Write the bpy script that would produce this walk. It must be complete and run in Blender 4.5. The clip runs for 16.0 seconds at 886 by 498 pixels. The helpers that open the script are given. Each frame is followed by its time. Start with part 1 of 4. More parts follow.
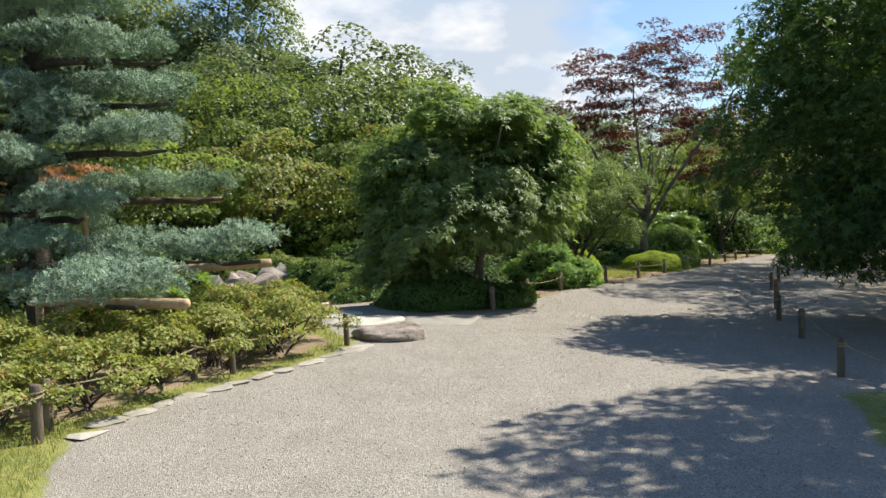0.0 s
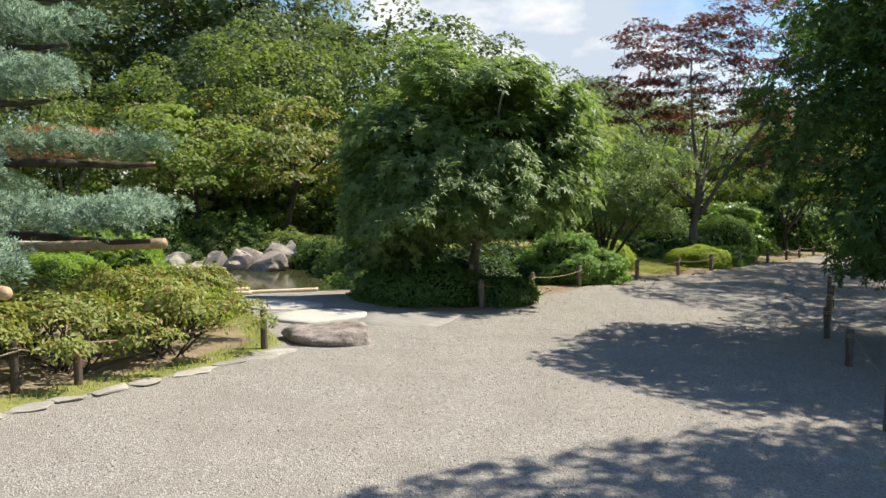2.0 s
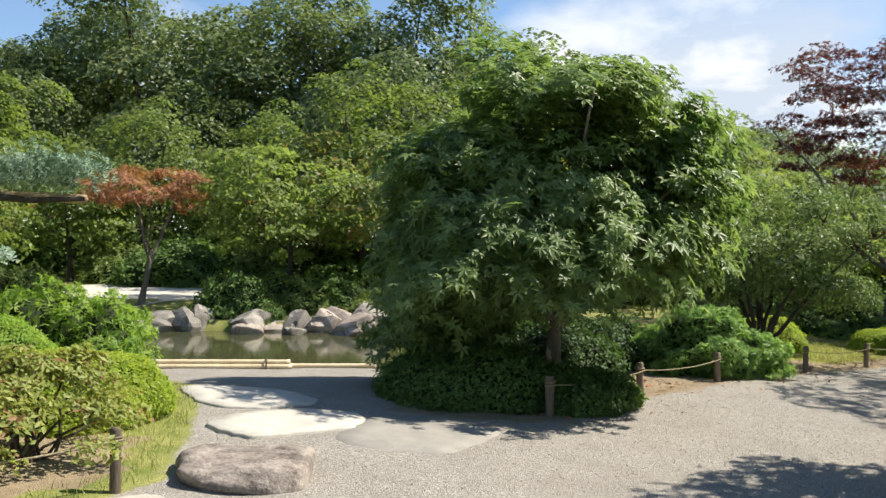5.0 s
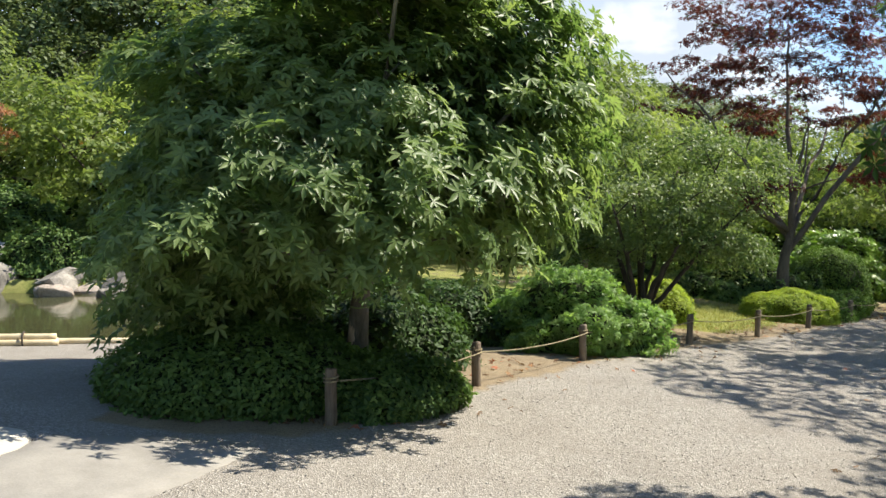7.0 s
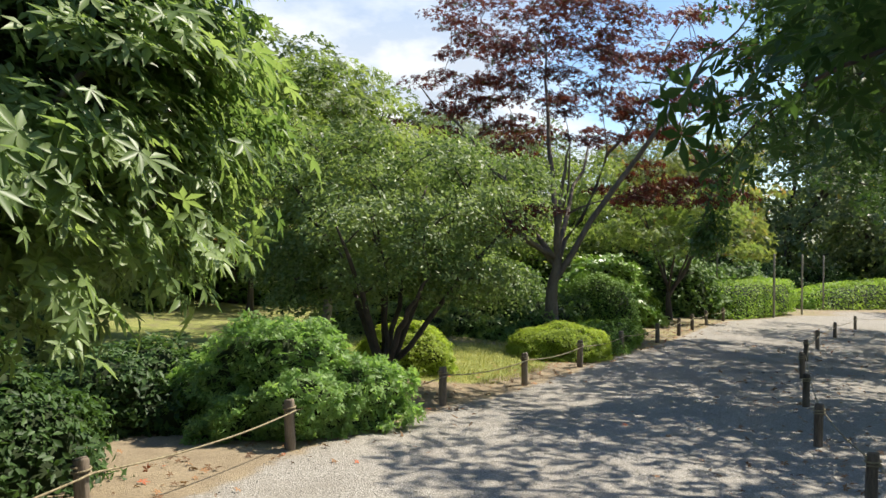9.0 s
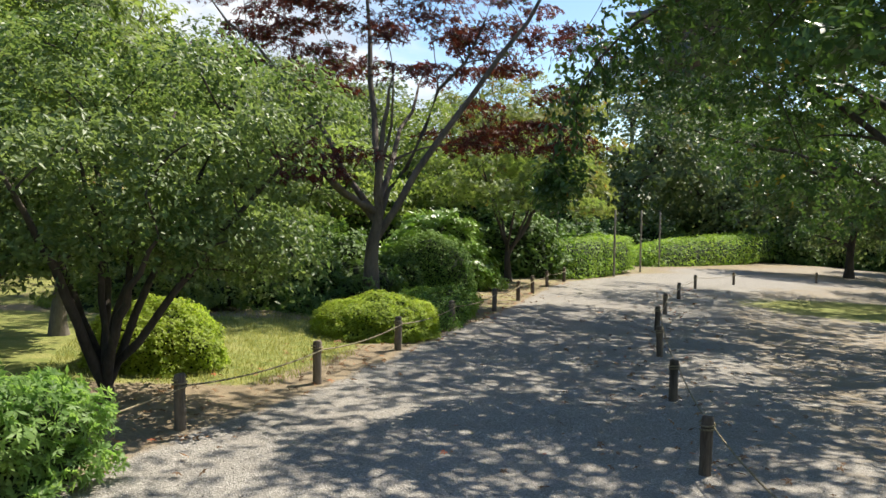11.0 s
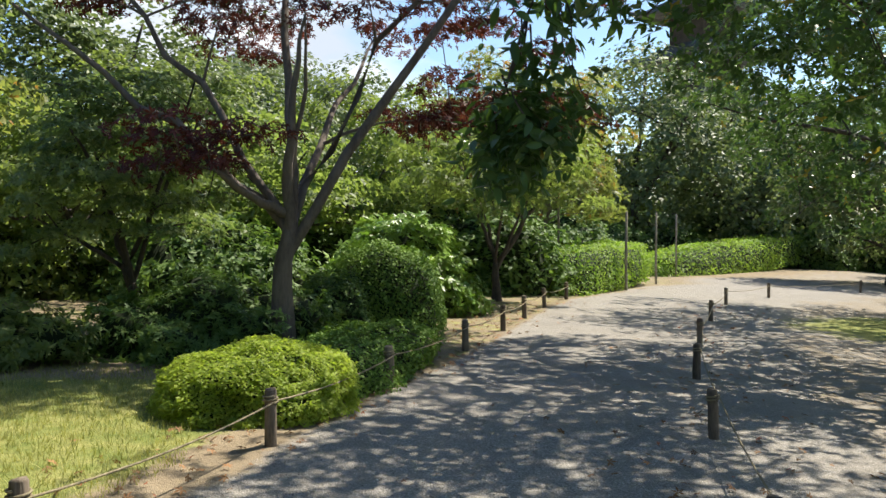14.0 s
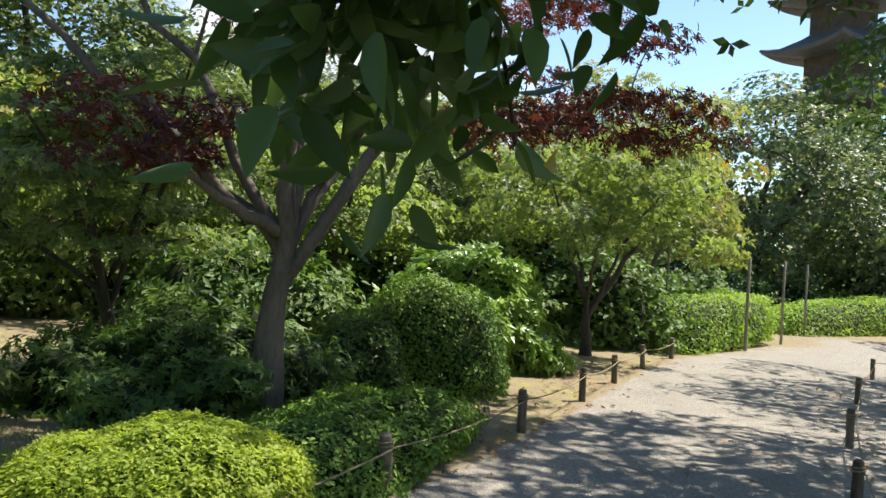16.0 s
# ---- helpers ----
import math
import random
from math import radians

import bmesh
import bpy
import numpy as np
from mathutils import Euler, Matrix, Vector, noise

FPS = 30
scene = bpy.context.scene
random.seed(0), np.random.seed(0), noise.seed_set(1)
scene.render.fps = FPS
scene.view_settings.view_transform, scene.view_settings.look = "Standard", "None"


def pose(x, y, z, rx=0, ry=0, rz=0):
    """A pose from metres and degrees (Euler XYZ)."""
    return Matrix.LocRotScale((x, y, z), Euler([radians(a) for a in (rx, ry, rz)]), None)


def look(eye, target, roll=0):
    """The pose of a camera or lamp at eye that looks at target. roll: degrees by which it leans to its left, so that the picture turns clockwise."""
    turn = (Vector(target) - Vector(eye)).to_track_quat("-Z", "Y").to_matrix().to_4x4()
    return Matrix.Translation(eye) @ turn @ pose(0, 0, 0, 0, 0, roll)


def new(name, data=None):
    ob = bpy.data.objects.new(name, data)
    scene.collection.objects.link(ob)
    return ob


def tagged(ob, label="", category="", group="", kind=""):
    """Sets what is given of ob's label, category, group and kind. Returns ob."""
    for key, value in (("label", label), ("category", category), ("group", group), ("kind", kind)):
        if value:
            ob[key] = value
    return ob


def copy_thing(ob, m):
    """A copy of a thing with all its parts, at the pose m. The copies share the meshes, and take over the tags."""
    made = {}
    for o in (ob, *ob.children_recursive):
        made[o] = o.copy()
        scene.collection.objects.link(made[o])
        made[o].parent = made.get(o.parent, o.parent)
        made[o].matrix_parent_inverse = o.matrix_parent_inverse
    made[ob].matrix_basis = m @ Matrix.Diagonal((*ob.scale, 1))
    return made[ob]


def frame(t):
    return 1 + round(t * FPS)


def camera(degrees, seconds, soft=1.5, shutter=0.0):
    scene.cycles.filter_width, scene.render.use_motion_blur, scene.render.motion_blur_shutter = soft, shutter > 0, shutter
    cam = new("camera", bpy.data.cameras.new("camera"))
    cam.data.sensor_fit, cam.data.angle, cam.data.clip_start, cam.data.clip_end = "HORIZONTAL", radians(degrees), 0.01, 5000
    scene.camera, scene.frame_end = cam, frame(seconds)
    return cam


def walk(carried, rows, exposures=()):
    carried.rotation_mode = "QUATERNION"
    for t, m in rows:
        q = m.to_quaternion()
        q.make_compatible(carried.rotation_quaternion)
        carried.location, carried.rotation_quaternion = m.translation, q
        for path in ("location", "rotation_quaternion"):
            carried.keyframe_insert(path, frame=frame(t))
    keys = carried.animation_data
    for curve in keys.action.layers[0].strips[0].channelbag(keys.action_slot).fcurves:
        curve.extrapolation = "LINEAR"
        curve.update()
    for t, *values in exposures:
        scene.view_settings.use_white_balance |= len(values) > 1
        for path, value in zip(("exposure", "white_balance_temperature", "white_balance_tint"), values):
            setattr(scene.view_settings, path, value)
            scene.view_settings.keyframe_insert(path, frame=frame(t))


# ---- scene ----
cam = camera(55.3, 16.0)
METRES, EYE, TILT, LEAN, TURN = 21.0, 1.61, 0.0, 3.3, 0.0
ROWS = [
    (0.0, 0.0, 0.0, 0.0, 0.05, -2.62, -1.02),
    (0.5, 0.0161, 0.0241, 0.0003, -1.58, -1.98, -0.56),
    (1.0, 0.031, 0.0499, -0.0001, -2.52, -2.09, -3.01),
    (1.5, 0.0467, 0.0719, 0.0014, -0.02, -2.58, -4.25),
    (2.0, 0.0561, 0.0982, 0.0002, 4.81, -4.05, -3.17),
    (2.5, 0.0628, 0.1278, 0.0009, 12.24, -4.22, -2.58),
    (3.0, 0.0695, 0.1548, 0.0007, 15.58, -2.79, -3.32),
    (5.5, 0.1008, 0.2997, 0.0012, 16.3, -0.71, -4.54),
    (6.0, 0.1074, 0.3276, -0.0, 12.35, -0.43, -5.08),
    (6.5, 0.1128, 0.3627, -0.0005, 10.14, -1.64, -4.87),
    (7.0, 0.1163, 0.3928, -0.001, 10.36, -3.41, -5.17),
    (7.5, 0.1213, 0.4231, -0.0018, 9.16, -3.72, -3.83),
    (8.0, 0.1271, 0.454, -0.0022, 5.93, -2.95, -2.04),
    (8.5, 0.1352, 0.4871, -0.0015, 1.38, -1.53, -2.12),
    (9.0, 0.1449, 0.5163, -0.0004, -4.22, 0.02, -3.46),
    (9.5, 0.1566, 0.549, 0.0, -11.43, -0.56, -3.19),
    (12.0, 0.2118, 0.7005, -0.0021, -14.96, -2.55, -3.74),
    (12.5, 0.2251, 0.7318, -0.0036, -13.76, -2.85, -3.37),
    (13.0, 0.2391, 0.7613, -0.004, -12.24, -4.02, -2.82),
    (13.5, 0.2551, 0.7908, -0.0029, -13.62, -3.27, -2.45),
    (14.0, 0.2716, 0.8191, -0.0025, -14.29, -1.67, -2.52),
    (14.5, 0.2835, 0.8503, -0.0042, -10.42, -1.18, -3.55),
    (15.0, 0.2939, 0.8787, -0.0039, -5.5, -1.35, -5.08),
    (15.5, 0.3078, 0.9073, -0.0029, -5.8, -0.95, -5.66),
    (16.0, 0.3245, 0.9351, -0.0005, -6.8, -0.01, -5.96),
]
walk(cam, [(t, pose(0, 0, EYE, TILT, LEAN, TURN) @ pose(METRES * x, METRES * y, METRES * z, 90 + pitch, roll, yaw)) for t, x, y, z, yaw, pitch, roll in ROWS],
     exposures=[(0.0, 0.65), (3.0, 0.7), (5.5, 0.8), (7.5, 0.92), (9.5, 0.82), (12.5, 0.88), (14.5, 0.92), (16.0, 1.06)])

# ---- world, sun ----
SUN_DIR = Vector((0.885, 0.466, 1.3)).normalized()  # towards the sun
SUN_ELEV = math.asin(SUN_DIR.z)
SUN_AZ = math.atan2(SUN_DIR.x, SUN_DIR.y)


def nodes_of(owner):
    owner.use_nodes = True
    nt = owner.node_tree
    nt.nodes.clear()
    return nt


def node(nt, kind, ins=None, operation="", data_type="", blend_type="", attribute_name=""):
    n = nt.nodes.new(kind)
    if operation:
        n.operation = operation
    if data_type:
        n.data_type = data_type
    if blend_type:
        n.blend_type = blend_type
    if attribute_name:
        n.attribute_name = attribute_name
    for k, v in (ins or {}).items():
        if isinstance(v, bpy.types.NodeSocket):
            nt.links.new(v, n.inputs[k])
        else:
            n.inputs[k].default_value = v
    return n


def ramp(nt, fac, stops):
    r = node(nt, "ShaderNodeValToRGB", {"Fac": fac})
    el = r.color_ramp.elements
    while len(el) < len(stops):
        el.new(0.5)
    for e, (p, c) in zip(el, stops):
        e.position = p
        e.color = (c, c, c, 1) if isinstance(c, (int, float)) else (*c, 1)
    return r.outputs["Color"]


def mix(nt, fac, a, b, mode="MIX"):
    m = node(nt, "ShaderNodeMix", data_type="RGBA", blend_type=mode)
    for k, v in ((0, fac), (6, a), (7, b)):
        if isinstance(v, bpy.types.NodeSocket):
            nt.links.new(v, m.inputs[k])
        else:
            m.inputs[k].default_value = v if k == 0 else (*v, 1)
    return m.outputs[2]


def build_world():
    world = bpy.data.worlds.new("sky")
    scene.world = world
    nt = nodes_of(world)
    sky = node(nt, "ShaderNodeTexSky")
    sky.sky_type, sky.sun_disc, sky.sun_elevation, sky.sun_rotation = "NISHITA", False, SUN_ELEV, SUN_AZ
    sky.altitude, sky.air_density, sky.dust_density, sky.ozone_density = 0, 1.0, 0.2, 3.5
    co = node(nt, "ShaderNodeTexCoord")
    mp = node(nt, "ShaderNodeMapping", {"Vector": co.outputs["Generated"], "Location": (0.35, 0.0, 0.12), "Scale": (1.0, 1.0, 2.1)})
    n1 = node(nt, "ShaderNodeTexNoise", {"Vector": mp.outputs["Vector"], "Scale": 2.1, "Detail": 9.0, "Roughness": 0.52, "Distortion": 0.25})
    n2 = node(nt, "ShaderNodeTexNoise", {"Vector": mp.outputs["Vector"], "Scale": 5.5, "Detail": 7.0, "Roughness": 0.55})
    ahead = node(nt, "ShaderNodeVectorMath", {0: co.outputs["Generated"], 1: Vector((0.07, 0.975, 0.2)).normalized()}, operation="DOT_PRODUCT").outputs["Value"]
    bank = node(nt, "ShaderNodeMapRange", {"Value": ahead, "From Min": 0.945, "From Max": 0.985, "To Min": -0.12, "To Max": 0.12}).outputs["Result"]
    cover = ramp(nt, node(nt, "ShaderNodeMath", {0: n1.outputs["Fac"], 1: bank}, operation="ADD").outputs[0], [(0.5, 0.0), (0.6, 1.0)])
    sep = node(nt, "ShaderNodeSeparateXYZ", {"Vector": co.outputs["Generated"]})
    low = ramp(nt, sep.outputs["Z"], [(0.21, 1.0), (0.36, 0.12)])
    cover = mix(nt, 1.0, cover, low, "MULTIPLY")
    tone = ramp(nt, n2.outputs["Fac"], [(0.43, (4.2, 4.7, 5.4)), (0.55, (6.7, 6.7, 6.7))])
    col = mix(nt, cover, sky.outputs["Color"], tone)
    bg = node(nt, "ShaderNodeBackground", {"Color": col, "Strength": 0.1})
    nt.links.new(bg.outputs[0], node(nt, "ShaderNodeOutputWorld").inputs["Surface"])


build_world()
sun = new("sun", bpy.data.lights.new("sun", "SUN"))
sun.data.energy, sun.data.angle, sun.data.color = 5.0, radians(0.55), (1.0, 0.93, 0.8)
sun.matrix_world = look(SUN_DIR * 60, (0, 0, 0))


# ---- materials ----
MATS = {}


def coords(nt, scale=1.0):
    g = node(nt, "ShaderNodeNewGeometry")
    return node(nt, "ShaderNodeMapping", {"Vector": g.outputs["Position"], "Scale": (scale,) * 3}).outputs["Vector"]


def noise_tex(nt, vec, scale, detail=4.0, rough=0.55):
    return node(nt, "ShaderNodeTexNoise", {"Vector": vec, "Scale": scale, "Detail": detail, "Roughness": rough}).outputs["Fac"]


def finish(nt, shader):
    nt.links.new(shader, node(nt, "ShaderNodeOutputMaterial").inputs["Surface"])


def leaf_material(name, dark, mid, light, gloss=0.45, through_amount=0.35, accent=None, accent_share=0.0, sheen=0.3):
    """Leaves: each leaf takes its own tone; patches of the crown drift in hue."""
    m = bpy.data.materials.new(name)
    nt = nodes_of(m)
    g = node(nt, "ShaderNodeNewGeometry")
    rnd = g.outputs["Random Per Island"]
    col = ramp(nt, rnd, [(0.0, dark), (0.5, mid), (1.0, light)])
    patch = noise_tex(nt, coords(nt), 0.9, 2.0)
    col = mix(nt, ramp(nt, patch, [(0.4, 0.0), (0.62, 0.55)]), col, light)
    if accent:
        sel = node(nt, "ShaderNodeMath", {0: node(nt, "ShaderNodeMath", {0: rnd, 1: 37.0}, operation="MULTIPLY").outputs[0]}, operation="FRACT").outputs[0]
        pick = node(nt, "ShaderNodeMath", {0: sel, 1: accent_share}, operation="LESS_THAN").outputs[0]
        col = mix(nt, pick, col, accent)
    p = node(nt, "ShaderNodeBsdfPrincipled", {"Base Color": col, "Roughness": gloss, "Specular IOR Level": sheen})
    warm = mix(nt, 1.0, col, (1.4, 1.45, 0.85), "MULTIPLY")
    t = node(nt, "ShaderNodeBsdfTranslucent", {"Color": warm})
    mx = node(nt, "ShaderNodeMixShader", {"Fac": through_amount})
    nt.links.new(p.outputs[0], mx.inputs[1])
    nt.links.new(t.outputs[0], mx.inputs[2])
    finish(nt, mx.outputs[0])
    MATS[name] = m
    return m


def solid_material(name, a, b, scale=6.0, rough=0.8, bump=0.3, fine=60.0, stretch=(1, 1, 1), spec=0.3, per_object=0.0):
    """Bark, wood, stone: two tones at two scales, with relief."""
    m = bpy.data.materials.new(name)
    nt = nodes_of(m)
    g = node(nt, "ShaderNodeNewGeometry")
    vec = node(nt, "ShaderNodeMapping", {"Vector": g.outputs["Position"], "Scale": stretch}).outputs["Vector"]
    big, small = noise_tex(nt, vec, scale, 5.0, 0.6), noise_tex(nt, vec, fine, 3.0, 0.6)
    both = node(nt, "ShaderNodeMath", {0: big, 1: node(nt, "ShaderNodeMath", {0: small, 1: 0.5}, operation="MULTIPLY").outputs[0]}, operation="ADD").outputs[0]
    col = ramp(nt, both, [(0.5, a), (0.95, b)])
    if per_object:
        info = node(nt, "ShaderNodeObjectInfo")
        k = node(nt, "ShaderNodeMapRange", {"Value": info.outputs["Random"], "To Min": 1 - per_object, "To Max": 1 + per_object}).outputs["Result"]
        col = mix(nt, 1.0, col, node(nt, "ShaderNodeCombineColor", {0: k, 1: k, 2: k}).outputs[0], "MULTIPLY")
    bp = node(nt, "ShaderNodeBump", {"Height": both, "Strength": bump, "Distance": 0.02})
    p = node(nt, "ShaderNodeBsdfPrincipled", {"Base Color": col, "Roughness": rough, "Specular IOR Level": spec, "Normal": bp.outputs["Normal"]})
    finish(nt, p.outputs[0])
    MATS[name] = m
    return m


def ground_material():
    m = bpy.data.materials.new("ground")
    nt = nodes_of(m)
    vec = coords(nt)
    n_big, n_mid, n_fine = noise_tex(nt, vec, 0.5, 4.0), noise_tex(nt, vec, 4.0, 4.0), noise_tex(nt, vec, 45.0, 3.0, 0.7)
    vor = node(nt, "ShaderNodeTexVoronoi", {"Vector": vec, "Scale": 105.0, "Randomness": 1.0})
    grain = ramp(nt, node(nt, "ShaderNodeSeparateColor", {"Color": vor.outputs["Color"]}).outputs[0],
                 [(0.0, (0.17, 0.155, 0.135)), (0.45, (0.295, 0.274, 0.24)), (0.8, (0.365, 0.34, 0.3)), (1.0, (0.52, 0.49, 0.44))])
    gravel = mix(nt, ramp(nt, n_big, [(0.35, 0.0), (0.7, 0.45)]), grain, (0.34, 0.305, 0.26))
    n_two = noise_tex(nt, vec, 1.7, 5.0, 0.65)
    gravel = mix(nt, ramp(nt, n_two, [(0.42, 0.0), (0.68, 0.4)]), gravel, (0.22, 0.195, 0.165))
    soil = mix(nt, n_mid, (0.19, 0.145, 0.095), (0.42, 0.335, 0.22))
    soil = mix(nt, ramp(nt, n_fine, [(0.45, 0.0), (0.7, 0.5)]), soil, (0.10, 0.08, 0.05))
    grass = mix(nt, ramp(nt, n_mid, [(0.3, 0.0), (0.7, 1.0)]), (0.17, 0.21, 0.05), (0.37, 0.35, 0.125))
    grass = mix(nt, ramp(nt, n_fine, [(0.4, 0.0), (0.7, 0.6)]), grass, (0.07, 0.10, 0.02))

    def zone(name, lo, hi):
        a = node(nt, "ShaderNodeAttribute", attribute_name=name).outputs["Fac"]
        wob = node(nt, "ShaderNodeMath", {0: node(nt, "ShaderNodeMath", {0: n_mid, 1: 0.5}, operation="SUBTRACT").outputs[0], 1: 0.9}, operation="MULTIPLY").outputs[0]
        wob2 = node(nt, "ShaderNodeMath", {0: node(nt, "ShaderNodeMath", {0: n_fine, 1: 0.5}, operation="SUBTRACT").outputs[0], 1: 0.6}, operation="MULTIPLY").outputs[0]
        s = node(nt, "ShaderNodeMath", {0: a, 1: node(nt, "ShaderNodeMath", {0: wob, 1: wob2}, operation="ADD").outputs[0]}, operation="ADD").outputs[0]
        return ramp(nt, s, [(lo, 0.0), (hi, 1.0)])

    col = mix(nt, zone("soil", 0.35, 0.65), gravel, soil)
    col = mix(nt, zone("grass", 0.4, 0.6), col, grass)
    hgt = node(nt, "ShaderNodeMath", {0: vor.outputs["Distance"], 1: n_fine}, operation="ADD").outputs[0]
    bp = node(nt, "ShaderNodeBump", {"Height": hgt, "Strength": 0.7, "Distance": 0.012})
    p = node(nt, "ShaderNodeBsdfPrincipled", {"Base Color": col, "Roughness": 0.92, "Specular IOR Level": 0.15, "Normal": bp.outputs["Normal"]})
    finish(nt, p.outputs[0])
    MATS["ground"] = m


def pebble_material():
    m = bpy.data.materials.new("pebble")
    nt = nodes_of(m)
    g = node(nt, "ShaderNodeNewGeometry")
    col = ramp(nt, g.outputs["Random Per Island"], [(0.0, (0.15, 0.14, 0.125)), (0.35, (0.27, 0.25, 0.22)), (0.75, (0.38, 0.355, 0.315)), (1.0, (0.56, 0.53, 0.475))])
    p = node(nt, "ShaderNodeBsdfPrincipled", {"Base Color": col, "Roughness": 0.8, "Specular IOR Level": 0.25})
    finish(nt, p.outputs[0])
    MATS["pebble"] = m


def water_material():
    m = bpy.data.materials.new("water")
    nt = nodes_of(m)
    vec = coords(nt)
    bp = node(nt, "ShaderNodeBump", {"Height": noise_tex(nt, vec, 5.0, 3.0), "Strength": 0.05, "Distance": 0.05})
    p = node(nt, "ShaderNodeBsdfPrincipled", {"Base Color": mix(nt, noise_tex(nt, vec, 0.6), (0.045, 0.05, 0.022), (0.075, 0.075, 0.035)), "Roughness": 0.06, "IOR": 1.33, "Specular IOR Level": 0.6,
                                              "Normal": bp.outputs["Normal"]})
    finish(nt, p.outputs[0])
    MATS["water"] = m


ground_material(), pebble_material(), water_material()
leaf_material("maple_leaf", (0.075, 0.13, 0.04), (0.135, 0.21, 0.07), (0.26, 0.335, 0.13), 0.42, 0.45, sheen=0.35)
leaf_material("dark_leaf", (0.025, 0.055, 0.018), (0.045, 0.09, 0.026), (0.09, 0.155, 0.045), 0.5, 0.33, sheen=0.2)
leaf_material("fine_leaf", (0.085, 0.135, 0.035), (0.14, 0.20, 0.05), (0.25, 0.30, 0.09), 0.45, 0.46, sheen=0.3)
leaf_material("yellow_maple_leaf", (0.105, 0.135, 0.04), (0.168, 0.203, 0.06), (0.28, 0.30, 0.10), 0.5, 0.45, (0.34, 0.19, 0.06), 0.07)
leaf_material("lime_leaf", (0.098, 0.147, 0.042), (0.158, 0.218, 0.064), (0.262, 0.317, 0.104), 0.5, 0.5)
leaf_material("red_leaf", (0.045, 0.012, 0.015), (0.088, 0.022, 0.02), (0.16, 0.04, 0.03), 0.42, 0.34, (0.07, 0.085, 0.025), 0.06)
leaf_material("russet_leaf", (0.17, 0.07, 0.04), (0.29, 0.12, 0.06), (0.41, 0.20, 0.09), 0.5, 0.38)
leaf_material("small_leaf", (0.065, 0.115, 0.038), (0.12, 0.185, 0.062), (0.25, 0.31, 0.13), 0.42, 0.42)
leaf_material("ball_leaf", (0.055, 0.12, 0.02), (0.105, 0.20, 0.032), (0.19, 0.30, 0.052), 0.6, 0.18, sheen=0.2)
leaf_material("camphor_leaf", (0.075, 0.12, 0.046), (0.135, 0.19, 0.074), (0.23, 0.268, 0.114), 0.45, 0.36)
leaf_material("far_leaf", (0.066, 0.103, 0.045), (0.115, 0.16, 0.07), (0.195, 0.235, 0.11), 0.5, 0.36)
leaf_material("cherry_leaf", (0.035, 0.075, 0.02), (0.06, 0.115, 0.03), (0.10, 0.17, 0.045), 0.32, 0.3, (0.34, 0.27, 0.05), 0.015)
leaf_material("pine_needle", (0.06, 0.105, 0.068), (0.15, 0.235, 0.16), (0.31, 0.42, 0.305), 0.5, 0.1)
leaf_material("azalea_leaf", (0.18, 0.25, 0.034), (0.28, 0.365, 0.05), (0.41, 0.475, 0.082), 0.55, 0.52)
leaf_material("azalea_yellow_leaf", (0.12, 0.155, 0.035), (0.20, 0.24, 0.052), (0.33, 0.345, 0.095), 0.5, 0.34, (0.26, 0.14, 0.06), 0.07)
leaf_material("bush_leaf", (0.045, 0.095, 0.024), (0.085, 0.155, 0.038), (0.17, 0.26, 0.065), 0.6, 0.3)
leaf_material("nandina_leaf", (0.115, 0.205, 0.055), (0.185, 0.305, 0.09), (0.30, 0.43, 0.145), 0.5, 0.5)
leaf_material("camellia_leaf", (0.10, 0.19, 0.032), (0.17, 0.29, 0.048), (0.29, 0.42, 0.085), 0.32, 0.3)
leaf_material("hedge_leaf", (0.11, 0.20, 0.032), (0.18, 0.30, 0.048), (0.30, 0.41, 0.075), 0.55, 0.48)
leaf_material("grass_blade", (0.16, 0.195, 0.05), (0.29, 0.305, 0.085), (0.45, 0.42, 0.17), 0.6, 0.3)
leaf_material("fallen_leaf", (0.10, 0.055, 0.03), (0.20, 0.11, 0.055), (0.38, 0.20, 0.09), 0.8, 0.1, (0.45, 0.14, 0.07), 0.06)
solid_material("bark_grey", (0.085, 0.07, 0.055), (0.23, 0.20, 0.165), 9.0, 0.9, 0.6, 50.0, (1, 1, 0.25))
solid_material("bark_brown", (0.085, 0.068, 0.055), (0.19, 0.155, 0.125), 7.0, 0.85, 0.5, 45.0, (1, 1, 0.3))
solid_material("bark_dark", (0.035, 0.028, 0.022), (0.10, 0.08, 0.065), 9.0, 0.9, 0.6, 50.0, (1, 1, 0.25))
solid_material("bark_wound", (0.36, 0.22, 0.14), (0.62, 0.45, 0.33), 10.0, 0.85, 0.4, 60.0, (1, 1, 0.2))
solid_material("post_wood", (0.06, 0.045, 0.033), (0.22, 0.175, 0.13), 12.0, 0.85, 0.5, 90.0, (1, 1, 0.15), per_object=0.3)
solid_material("rope_fibre", (0.14, 0.11, 0.065), (0.38, 0.32, 0.20), 30.0, 0.9, 0.5, 160.0)
solid_material("bamboo_new", (0.55, 0.44, 0.27), (0.74, 0.63, 0.43), 7.0, 0.45, 0.1, 40.0, (1, 1, 1), 0.4)
solid_material("log_wood", (0.32, 0.21, 0.11), (0.58, 0.43, 0.26), 8.0, 0.7, 0.3, 50.0)
solid_material("stone_warm", (0.15, 0.12, 0.095), (0.50, 0.43, 0.37), 3.0, 0.85, 0.6, 30.0, per_object=0.2)
solid_material("stone_boulder", (0.07, 0.055, 0.045), (0.40, 0.345, 0.30), 7.0, 0.85, 0.9, 40.0)
solid_material("stone_grey", (0.10, 0.093, 0.08), (0.37, 0.34, 0.30), 3.0, 0.85, 0.6, 30.0, per_object=0.25)
